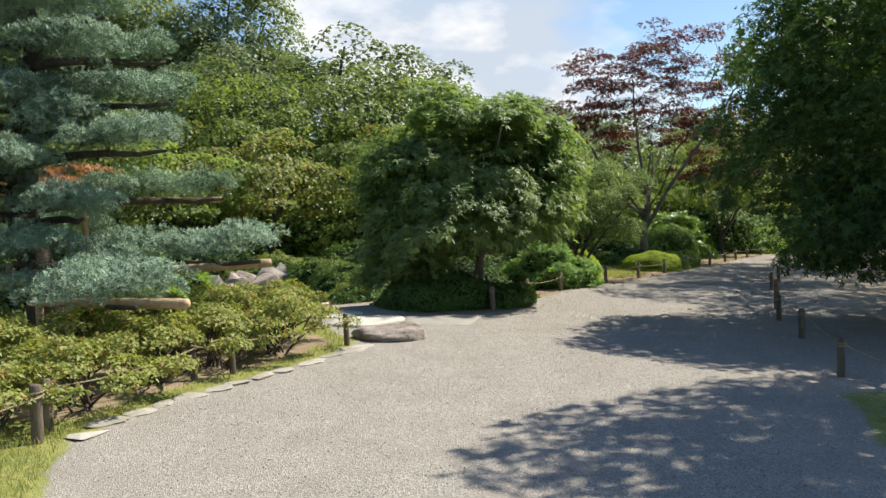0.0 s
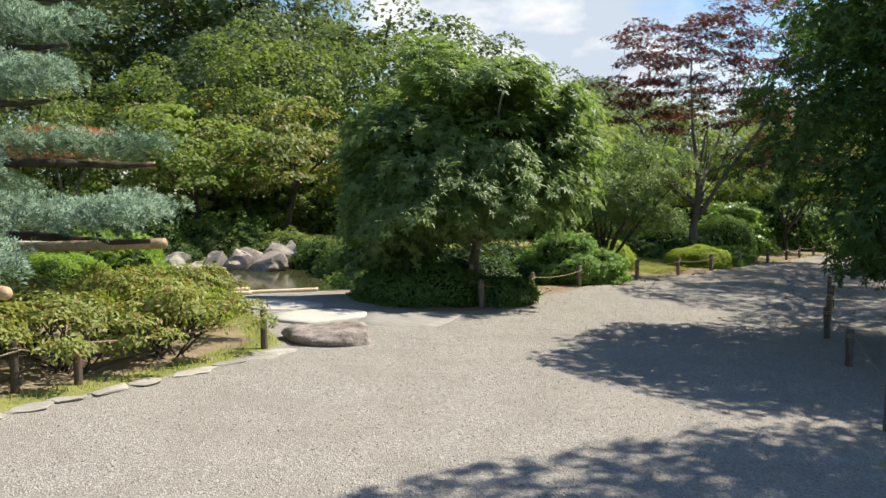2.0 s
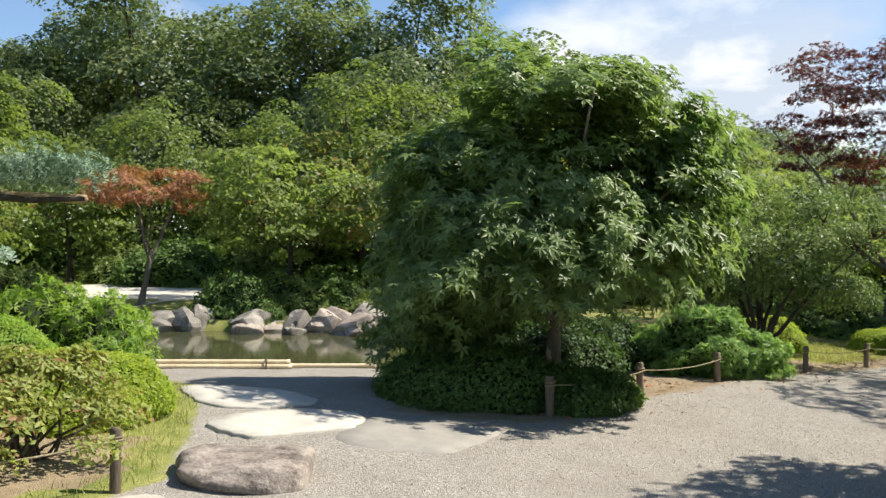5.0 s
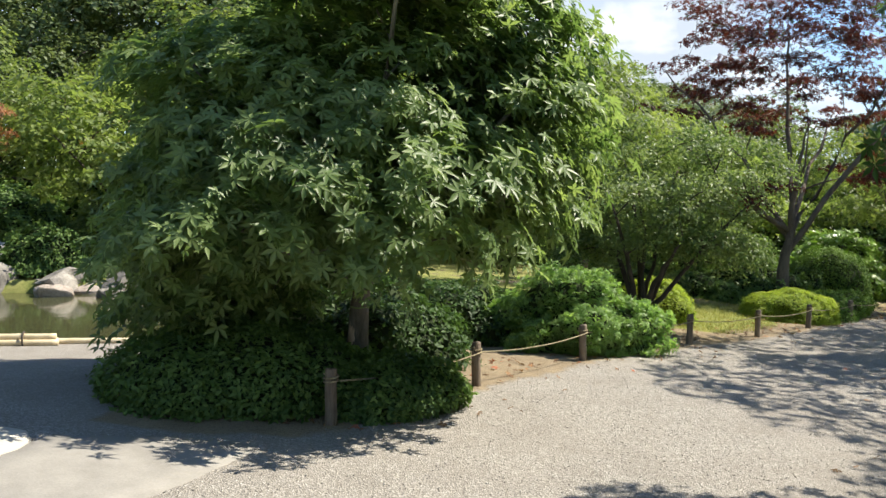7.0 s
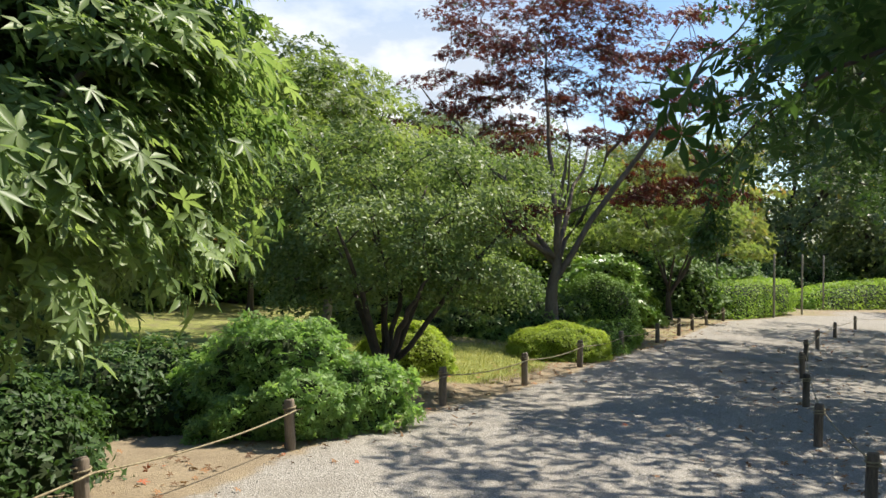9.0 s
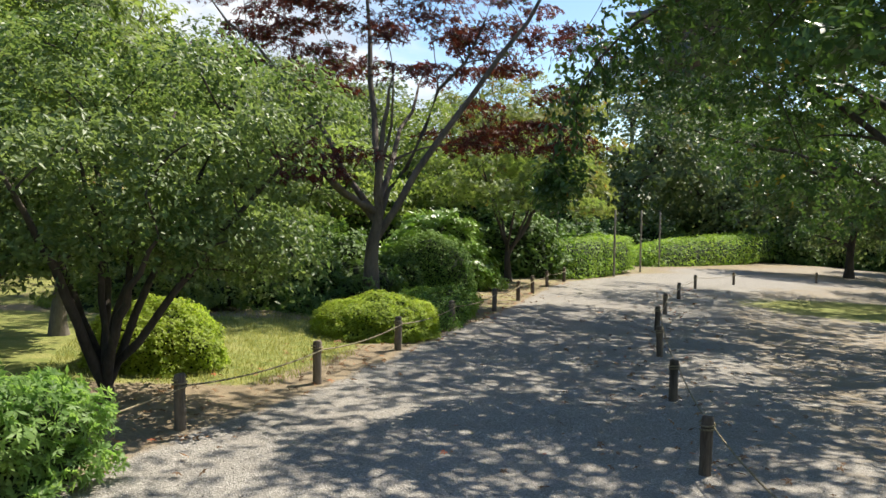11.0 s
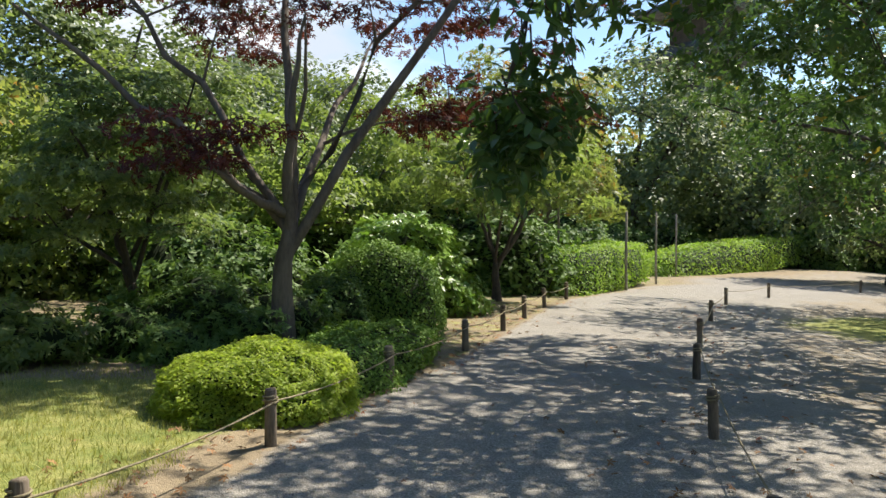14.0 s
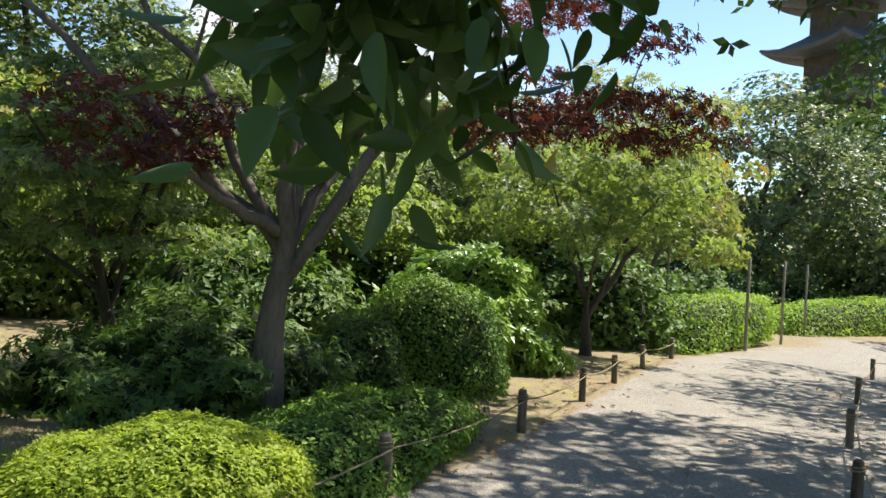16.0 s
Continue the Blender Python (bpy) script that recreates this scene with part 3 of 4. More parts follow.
def build_near_trees():
    # the broad green maple beside the path
    crown_tree("maple_tree", "broad green Japanese maple with a scarred trunk", (0.56, 14.84), (0.45, 15.15, 2.45), (1.25, 1.1, 1.0), 52, 0.55, 300, 0.108, MAPLE, "maple_leaf",
               1.2, 0.105, 11, low_cut=-0.75, fill=0.6, lobes=0.5, droop=0.45, up=0.6, spread=0.42, limbs=6, flat=0.36, bunch=9, shell=0.7,
               more=[((-0.68, 15.25, 1.85), (0.4, 0.6, 0.7), 18), ((1.75, 15.2, 2.1), (0.42, 0.7, 0.9), 19), ((0.3, 13.85, 1.45), (0.75, 0.4, 0.42), 11), ((1.35, 14.2, 1.55), (0.55, 0.45, 0.5), 11),
                     ((-0.4, 14.5, 1.25), (0.5, 0.45, 0.4), 10), ((-0.75, 15.3, 0.75), (0.4, 0.6, 0.3), 8)])
    tree = [o for o in bpy.data.objects if o.name == "maple_tree"][0]
    part("bark_wound", wound_patch(), None, tree, "bare pale orange patch on the trunk")
    # multi-stemmed small-leaved tree behind the light green shrub
    crown_tree("small_leaved_tree", "small multi-stemmed tree with fine green leaves", (3.1, 20.3), (3.1, 20.65, 1.65), (1.5, 1.05, 1.1), 100, 0.34, 380, 0.055, OVAL, "small_leaf",
               0.25, 0.09, 12, "bark_dark", low_cut=-0.75, fill=0.45, lobes=0.5, flat=0.65, shell=0.5, spread=0.8, limbs=9,
               more=[((3.95, 20.35, 1.0), (0.7, 0.6, 0.4), 15), ((2.2, 20.6, 1.0), (0.6, 0.6, 0.4), 13)])
    crown_tree("yellow_green_maple", "sunlit yellow-green maple behind the small trees", (2.2, 23.6), (1.6, 23.6, 2.8), (2.2, 1.7, 1.5), 110, 0.5, 110, 0.095, SPRAY, "lime_leaf",
               1.4, 0.09, 13, low_cut=-0.8, lobes=0.3, limbs=4)
    crown_tree("leafy_maple", "dark leafy maple leaning behind the red maple", (4.7, 28.4), (4.5, 28.3, 1.75), (1.35, 1.1, 1.1), 56, 0.42, 100, 0.085, SPRAY, "small_leaf",
               1.0, 0.09, 19, "bark_dark", low_cut=-0.7, lobes=0.4, limbs=5, flat=0.35, lean=(-0.3, 0))
    # red maple with upswept limbs
    crown_tree("red_maple", "red-leaved Japanese maple with upswept grey limbs", (6.25, 26.6), (7.2, 28.2, 4.8), (3.2, 2.0, 2.7), 175, 0.5, 84, 0.085, MAPLE, "red_leaf",
               1.75, 0.145, 14, "bark_brown", low_cut=-0.6, fill=0.4, lobes=0.45, flat=0.3, up=1.0, lean=(0.06, 0.05), limbs=9,
               more=[((5.5, 26.3, 1.9), (0.7, 0.5, 0.45), 7), ((9.0, 28.4, 2.5), (1.4, 1.2, 0.5), 22)])
    crown_tree("young_maple", "small dark maple with a slim trunk by the hedge", (11.1, 34.0), (11.1, 34.0, 1.9), (2.0, 2.0, 1.4), 70, 0.5, 75, 0.11, SPRAY, "lime_leaf",
               0.9, 0.11, 15, "bark_dark", low_cut=-0.5, lobes=0.3, limbs=5)
    crown_tree("yellow_green_tree", "bright yellow-green leafy tree above the hedge", (14.2, 40.0), (14.0, 40.0, 3.0), (2.8, 2.3, 2.6), 100, 0.65, 60, 0.15, SPRAY, "yellow_maple_leaf",
               1.4, 0.12, 16, low_cut=-0.7, lobes=0.35, limbs=5)
    # dark overhanging tree on the other side
    crown_tree("overhanging_maple", "dense dark green maple hanging low over the rope fence", (7.8, 13.6), (6.5, 12.4, 3.1), (2.2, 2.4, 2.3), 190, 0.55, 90, 0.1, MAPLE, "dark_leaf",
               1.4, 0.12, 17, "bark_dark", low_cut=-0.85, fill=0.35, lobes=0.25, droop=0.35, limbs=6,
               more=[((5.7, 12.2, 0.8), (0.3, 0.3, 0.45), 6), ((5.4, 11.1, 1.4), (0.6, 0.6, 0.5), 14), ((6.9, 10.9, 1.1), (1.0, 0.9, 0.6), 20), ((7.6, 12.9, 1.2), (1.0, 1.2, 0.7), 18), ((9.0, 12.2, 3.2), (1.9, 2.2, 1.5), 45), ((6.6, 13.2, 0.8), (1.2, 0.9, 0.4), 18), ((7.6, 9.3, 4.5), (1.5, 1.0, 0.7), 34), ((7.6, 10.2, 3.2), (1.2, 0.9, 0.6), 18), ((7.4, 12.0, 0.7), (1.1, 0.8, 0.5), 16), ((5.6, 10.9, 1.2), (0.8, 0.5, 0.5), 12)])
    crown_tree("shade_tree", "tall dark green shade tree beside the path", (9.6, 7.2), (7.6, 7.6, 5.8), (3.0, 2.0, 1.0), 120, 0.6, 80, 0.13, SPRAY, "dark_leaf",
               3.8, 0.16, 18, "bark_dark", lobes=0.35, fill=0.3, limbs=5, more=[((10.4, 8.6, 6.0), (2.0, 2.6, 1.2), 60)])
    crown_tree("shade_tree", "tall dark green shade tree behind the rope fence", (12.6, 14.6), (11.2, 14.6, 4.6), (2.6, 3.6, 1.4), 80, 0.7, 60, 0.15, SPRAY, "dark_leaf",
               2.6, 0.15, 29, "bark_dark", lobes=0.35, fill=0.3, limbs=5)
    crowns = (((12.5, 17.6), (10.4, 19.5, 4.6), (3.9, 3.7, 2.1), 84, (((10.9, 22.0, 4.6), (1.7, 1.4, 0.8), 9),)),
              ((15.0, 22.5), (14.5, 24.8, 4.0), (3.4, 4.2, 2.8), 90, (((11.0, 23.9, 5.6), (1.9, 2.0, 0.7), 22), ((9.4, 24.1, 3.3), (0.5, 0.6, 0.35), 4), ((13.8, 29.2, 6.3), (2.2, 2.2, 0.7), 24), ((12.5, 26.2, 6.3), (2.0, 2.0, 0.6), 18))),
              ((21.0, 29.0), (19.7, 31.6, 3.7), (4.6, 5.0, 3.2), 170, None))
    for i, (xy, c, r, n, more) in enumerate(crowns):
        crown_tree("cherry_tree", "large leafy cherry tree shading the gravel", xy, c, r, n, 0.78, 92 if i < 2 else 72, 0.122, SPRAY_WIDE, "cherry_leaf", 2.6, 0.2, 20 + i, "bark_dark",
                   lobes=0.25, fill=0.3, droop=0.4, group="cherry trees", flat=0.5, limbs=6, low_cut=-0.9, more=more)


build_near_trees()


def build_pine():
    """The tiered pine: flat pads of blue-green needles along level limbs, the lowest held by poles."""
    base = G(-5.1, 10.4)
    rng = np.random.default_rng(31)
    root = thing("pine_tree", base, "old cloud-pruned pine with tiered blue-green pads", "pine tree")
    tp = np.array([(0.1, 0.2, -0.1), (0.05, 0.1, 0.8), (-0.1, 0, 1.7), (0.05, 0, 2.6), (0.15, 0.1, 3.6), (0.0, 0.1, 4.6), (0.05, 0.0, 5.3)])
    soup = Soup()
    soup.add(*tube(tp, [0.24, 0.2, 0.18, 0.16, 0.13, 0.09, 0.04], 12, 0.05, rng))
    cens, rads = [], []
    # height, reach, bearing in degrees from +x, width of the pad
    tiers = [(0.66, 3.5, -49, 0.68), (0.96, 3.25, -19, 0.6), (1.05, 1.6, -70, 0.7), (1.5, 1.6, -45, 0.6), (1.72, 2.5, 38, 0.5), (2.25, 2.1, -22, 0.7), (2.0, 1.7, -80, 0.6), (2.85, 1.9, -5, 0.6),
             (2.75, 1.4, -75, 0.7), (3.3, 1.5, -40, 0.65), (3.5, 1.7, 25, 0.6), (3.85, 1.3, -20, 0.6), (4.2, 1.3, -70, 0.55), (4.5, 1.2, 15, 0.55), (4.9, 0.9, -40, 0.5), (5.2, 0.6, 60, 0.5),
             (0.95, 1.6, -115, 0.6), (1.9, 1.3, -112, 0.6), (3.0, 1.2, -120, 0.6), (2.5, 1.3, -45, 0.6), (3.7, 1.2, -110, 0.5), (4.6, 1.0, -110, 0.5),
             (1.3, 2.2, 100, 0.7), (2.2, 2.2, 140, 0.8), (3.2, 1.8, 160, 0.7), (1.6, 2.4, -130, 0.8), (2.7, 2.0, -150, 0.7), (4.0, 1.5, 120, 0.6)]
    for h, reach, deg, wd in tiers:
        a = radians(deg)
        d = np.array((math.cos(a), math.sin(a), 0))
        s = np.array((-d[1], d[0], 0))
        q = np.linspace(0, 1, 7)[:, None]
        tipz = h + 0.02
        pts = np.array([0, 0, h - 0.05]) + d * reach * q + np.array([0, 0, 1]) * (np.sin(q * 3.1) * 0.08) + s * np.sin(q * 4 + deg) * 0.08
        pts[-1, 2] = tipz
        soup.add(*tube(pts, np.linspace(0.075, 0.02, 7), 7, 0.05, rng))
        m = int(12 + reach * 15)
        for i in range(m):
            k = 0.28 + 0.75 * (i + rng.random()) / m
            side = rng.uniform(-1, 1) * wd * (1.15 - 0.5 * k)
            c = np.array([0, 0, h + 0.1]) + d * reach * k + s * side
            c[2] += 0.15 * (1 - (side / wd) ** 2) + rng.uniform(-0.09, 0.11)
            cens.append(c)
            rr = rng.uniform(0.13, 0.25)
            rads.append((rr, rr, rr * 0.6))
    part("trunk", soup.mesh("trunk", "bark_dark"), None, root)
    v, f = clump_leaves(rng, np.array(cens), np.array(rads), 54, 0.046, TUFT, 0.35, 0.7, 0.1, 0.85)
    part("needles", mesh_np("needles", v, f, "pine_needle"), None, root, "blue-green pine needle pads")
    # cut logs that carry the lowest limbs
    for tip, back, r in (((-2.38, 7.69, 0.85), (-4.4, 8.9, 0.82), 0.05), ((-1.96, 9.43, 1.1), (-4.6, 9.9, 1.0), 0.05), ((-3.14, 11.98, 1.89), (-4.8, 11.0, 1.93), 0.04)):
        lg = new("support_log", None)
        lg.matrix_basis = Matrix.Translation(back)
        lg.parent = None
        tagged(lg, "peeled cedar log propping a pine limb", "log", "pine props")
        t, b = np.array(tip), np.array(back)
        p = np.linspace(0, 1, 4)[:, None] * (t - b)
        me = mesh_np("log", *tube(p, [r] * 4, 14), "log_wood", True)
        part("log", me, None, lg)
        mid = (t - b) * 0.06
        gzz = float(gz(b[0] + mid[0], b[1] + mid[1])) - b[2]
        part("prop", mesh_np("prop", *tube([mid + [0, 0, -0.03], (mid[0], mid[1], gzz - 0.1)], [0.04, 0.045], 10), "log_wood", True), None, lg)


build_pine()


def build_low_branch(tree):
    """The cherry's lowest twigs, with single long leaves, hanging over the path at head height."""
    rng = np.random.default_rng(27)
    inv = np.array(tree.matrix_basis.translation)
    soup = Soup()
    q = np.linspace(0, 1, 14)[:, None]
    a, c, b = np.array((10.0, 21.2, 3.7)), np.array((7.35, 20.7, 3.6)), np.array((6.8, 20.48, 1.75))
    main = (1 - q) ** 2 * a + 2 * q * (1 - q) * c + q ** 2 * b
    soup.add(*tube(main - inv, np.linspace(0.022, 0.006, 14), 7))
    spots = []
    for i in range(30):
        st = main[6 + i % 8] + rng.normal(0, 0.02, 3)
        ln = rng.uniform(0.25, 0.55)
        dirn = np.array((rng.uniform(-0.45, 0.45), rng.uniform(-0.2, 0.5), -1.0))
        tw = st + dirn * ln * np.linspace(0, 1, 6)[:, None] + rng.normal(0, 0.012, (6, 3))
        tw[:, 2] = np.maximum(tw[:, 2], 1.33)
        soup.add(*tube(tw - inv, np.linspace(0.005, 0.0025, 6), 5))
        for k in range(1, 6):
            spots += [(tw[k], dirn) for _ in range(2)]
    branch = part("low_branch", soup.mesh("low_branch", "bark_dark"), None, tree, "thin dark drooping twigs")
    # one long pointed leaf, folded along its rib
    out = [(0.0, 0.0), (0.13, 0.12), (0.19, 0.35), (0.16, 0.62), (0.07, 0.85), (0.0, 1.0)]
    v = [(0, y, -0.12 * y * y) for x, y in out] + [(x, y, 0.35 * x - 0.12 * y * y) for x, y in out[1:-1]] + [(-x, y, 0.35 * x - 0.12 * y * y) for x, y in out[1:-1]]
    f = []
    for k in range(5):
        for s0 in (6, 10):
            r0, r1 = (s0 + k - 1 if k > 0 else None), (s0 + k if k < 4 else None)
            quad = [x for x in (k, r0, r1, k + 1) if x is not None]
            quad = quad if s0 == 6 else quad[::-1]
            f += [tuple(quad[:3])] + ([(quad[0], quad[2], quad[3])] if len(quad) == 4 else [])
    me = mesh_np("leaf", np.array(v) * 0.095, f, "cherry_leaf")
    low = np.stack([rng.uniform(6.72, 6.92, 34), rng.uniform(20.38, 20.7, 34), rng.uniform(1.33, 1.72, 34)], 1)
    side = np.stack([rng.uniform(6.9, 7.12, 16), rng.uniform(20.4, 20.75, 16), rng.uniform(1.45, 1.85, 16)], 1)
    lv, lf2 = clump_leaves(rng, np.vstack([low, side]) - inv, np.tile((0.08, 0.1, 0.11), (50, 1)), 16, 0.068, (np.array(v), np.array(f)), 0.5, 0.0, 0.2, bunch=4)
    tagged(part("hanging_leaves", mesh_np("hanging_leaves", lv, lf2, "cherry_leaf"), None, tree), kind="stuff")
    cc = main[4:13] + rng.normal(0, 0.1, (9, 3)) - [0, 0, 0.2]
    hv, hf = clump_leaves(rng, np.vstack([cc, cc + [0.15, 0.1, 0.2]]) - inv, np.tile((0.2, 0.2, 0.32), (18, 1)), 30, 0.085, (np.array(v), np.array(f)), 0.6, 0.1, 0.2)
    tagged(part("upper_leaves", mesh_np("upper_leaves", hv, hf, "cherry_leaf"), None, tree), kind="stuff")
    for p, d in spots:
        lf = part("leaf", me, None, branch)
        lf.matrix_basis = pose(*(p - inv), -75 + rng.normal(0, 24), rng.normal(0, 30), rng.uniform(0, 360))
        k = rng.uniform(0.7, 1.15)
        lf.scale = (k, k, k)


build_low_branch([o for o in bpy.data.objects if o.name == "cherry_tree"][0])


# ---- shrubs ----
def mound(name, label, center, radii, n, leaf, mat, seed, flat_top=2.2, shape=OVAL, lumps=0.1, core="core_shade", category="shrub", group="", upness=0.5, spread=0.6, turn=0.0):
    """A clipped shrub: leaves all over an uneven rounded body, with a near-black inner shell painted as the shade
    between them.
    """
    rng = np.random.default_rng(seed)
    root = thing(name, G(center[0], center[1]), label, category, group, turn)
    rx, ry, rz = radii
    off = rng.random(3) * 40

    def skin(d, k):
        e = flat_top
        s = (np.abs(d[:, 0]) ** e + np.abs(d[:, 1]) ** e + np.abs(d[:, 2]) ** e) ** (-1 / e)
        w = np.array([noise.noise(Vector(q * 2.2 + off)) + 0.5 * noise.noise(Vector(q * 6 + off)) for q in d])
        return d * (s * (1 + lumps * w) * k)[:, None] * np.array((rx, ry, rz))

    d = unit_ball(rng, n)
    d[:, 2] = np.abs(d[:, 2]) * 1.0 - 0.03
    pos = skin(d, 0.93 + 0.1 * rng.random(n))
    pos[:, 2] = np.maximum(pos[:, 2], 0.03 * rng.random(n))
    nrm = d / np.array((rx, ry, rz))
    nrm /= np.linalg.norm(nrm, axis=1)[:, None]
    nrm[:, 2] += upness * 0.6
    nrm += np.array(SUN_DIR) * 0.12
    v, f = scatter(rng, pos, nrm, leaf, shape, spread)
    part("leaves", mesh_np("leaves", v, f, mat), None, root)
    # closed inner shell, coloured near-black to stand for shade behind the leaves
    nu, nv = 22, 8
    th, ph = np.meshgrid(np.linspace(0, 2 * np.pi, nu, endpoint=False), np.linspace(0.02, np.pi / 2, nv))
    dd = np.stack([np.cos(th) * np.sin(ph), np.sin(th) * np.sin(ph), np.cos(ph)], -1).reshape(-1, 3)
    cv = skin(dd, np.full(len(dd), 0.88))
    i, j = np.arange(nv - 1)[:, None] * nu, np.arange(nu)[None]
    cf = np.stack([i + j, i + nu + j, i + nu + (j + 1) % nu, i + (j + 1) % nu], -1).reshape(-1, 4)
    part("twig_core", mesh_np("twig_core", cv, cf, core, True), None, root, "solid inner shell painted near-black for the shade between leaves")
    return root


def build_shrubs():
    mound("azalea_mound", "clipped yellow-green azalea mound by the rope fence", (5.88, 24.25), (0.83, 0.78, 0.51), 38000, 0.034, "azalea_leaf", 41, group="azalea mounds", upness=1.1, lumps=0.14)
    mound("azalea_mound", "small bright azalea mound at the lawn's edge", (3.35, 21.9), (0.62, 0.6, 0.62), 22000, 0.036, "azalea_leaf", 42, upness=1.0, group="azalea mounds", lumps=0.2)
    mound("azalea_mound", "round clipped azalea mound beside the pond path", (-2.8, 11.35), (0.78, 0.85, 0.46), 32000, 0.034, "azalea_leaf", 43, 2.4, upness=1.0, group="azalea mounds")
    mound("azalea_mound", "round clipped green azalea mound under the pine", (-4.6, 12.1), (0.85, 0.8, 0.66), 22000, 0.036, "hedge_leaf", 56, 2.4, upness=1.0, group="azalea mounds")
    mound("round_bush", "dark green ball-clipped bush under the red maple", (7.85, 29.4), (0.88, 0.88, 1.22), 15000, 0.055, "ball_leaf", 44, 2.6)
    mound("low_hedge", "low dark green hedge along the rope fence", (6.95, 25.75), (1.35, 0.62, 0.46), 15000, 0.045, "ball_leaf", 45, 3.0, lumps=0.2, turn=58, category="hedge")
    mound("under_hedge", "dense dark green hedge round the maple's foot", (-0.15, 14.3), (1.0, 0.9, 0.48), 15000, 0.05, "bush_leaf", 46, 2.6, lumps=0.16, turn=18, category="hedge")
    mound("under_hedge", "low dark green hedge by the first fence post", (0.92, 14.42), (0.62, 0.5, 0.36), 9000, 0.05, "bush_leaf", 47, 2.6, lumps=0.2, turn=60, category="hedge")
    # two added mounds, dark-leaved to deepen the shade behind the maple
    mound("under_hedge", "dark-leaved mound added to stand for the shade behind the maple", (0.1, 16.6), (1.1, 0.8, 0.75), 6000, 0.07, "dark_leaf", 53, 2.2, lumps=0.3, category="shrub")
    mound("under_hedge", "dark-leaved mound added to stand for the shade behind the maple", (0.7, 18.7), (0.9, 0.8, 0.7), 6000, 0.07, "dark_leaf", 54, 2.2, lumps=0.3, category="shrub")
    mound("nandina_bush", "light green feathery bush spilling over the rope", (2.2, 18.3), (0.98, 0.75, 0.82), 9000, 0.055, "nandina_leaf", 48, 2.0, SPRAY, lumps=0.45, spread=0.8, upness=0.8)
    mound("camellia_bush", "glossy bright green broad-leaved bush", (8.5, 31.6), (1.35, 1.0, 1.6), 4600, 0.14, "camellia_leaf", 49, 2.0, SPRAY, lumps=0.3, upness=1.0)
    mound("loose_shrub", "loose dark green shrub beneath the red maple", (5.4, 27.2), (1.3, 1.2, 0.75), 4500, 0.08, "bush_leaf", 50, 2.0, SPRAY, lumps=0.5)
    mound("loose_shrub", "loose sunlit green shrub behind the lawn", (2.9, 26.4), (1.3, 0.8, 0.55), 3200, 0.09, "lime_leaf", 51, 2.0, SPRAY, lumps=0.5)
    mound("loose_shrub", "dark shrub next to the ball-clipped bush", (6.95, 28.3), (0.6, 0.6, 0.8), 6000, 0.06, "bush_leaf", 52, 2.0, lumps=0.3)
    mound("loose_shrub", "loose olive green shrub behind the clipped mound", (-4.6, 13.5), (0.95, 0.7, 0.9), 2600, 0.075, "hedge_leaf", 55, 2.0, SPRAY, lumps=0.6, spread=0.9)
    # boxed hedges where the path bends away
    for i, (c, r, n, tn) in enumerate((((15.2, 38.6), (3.5, 0.95, 1.16), 16000, 47), ((30.2, 53.4), (12.3, 1.0, 1.45), 26000, 40))):
        mound("boxed_hedge", "long clipped bright green hedge lining the gravel", c, r, n, 0.085 + 0.035 * i, "hedge_leaf", 60 + i, 6.0, lumps=0.09, turn=tn, category="hedge", group="boxed hedges")


build_shrubs()


def build_azalea_hedge():
    """The loose, half-bare azalea row along the path's start."""
    rng = np.random.default_rng(71)
    line = [(-3.35, 5.9), (-3.0, 6.75), (-2.75, 7.6), (-2.35, 8.5), (-1.95, 9.3), (-3.9, 7.2), (-3.6, 8.2), (-3.2, 9.1), (-2.7, 9.9), (-4.6, 6.6), (-4.4, 8.0), (-2.1, 10.2)]
    for x, y in line:
        b = np.array(G(x, y))
        root = thing("azalea_bush", tuple(b), "sparse yellow-green azalea bush with bare grey stems", "shrub", "azalea row")
        top = 0.42 + 0.042 * (y - 6)
        c = rng.standard_normal((34, 3)) * (0.34, 0.34, 0.05) + (0, 0, top)
        c[:, 2] -= 0.18 * (np.hypot(c[:, 0], c[:, 1]) / 0.6) ** 2
        c[:, 2] = np.maximum(c[:, 2], 0.24)
        r = np.stack([np.full(34, 0.16), np.full(34, 0.16), np.full(34, 0.08)], 1)
        for k in range(16):
            tgt = c[rng.integers(0, 34)]
            q = np.linspace(0, 1, 5)[:, None]
            st = np.array((rng.uniform(-0.12, 0.12), rng.uniform(-0.12, 0.12), -0.05))
            pts = st + (tgt - st) * q + rng.standard_normal((5, 3)) * 0.02
            part("stem", mesh_np("stem", *tube(pts, np.linspace(0.013, 0.005, 5), 5), "bark_dark", True), None, root)
        v, f = clump_leaves(rng, c, r, 125, 0.047, OVAL, 0.6, 0.9, 0.1)
        part("leaves", mesh_np("leaves", v, f, "azalea_yellow_leaf"), None, root)


build_azalea_hedge()


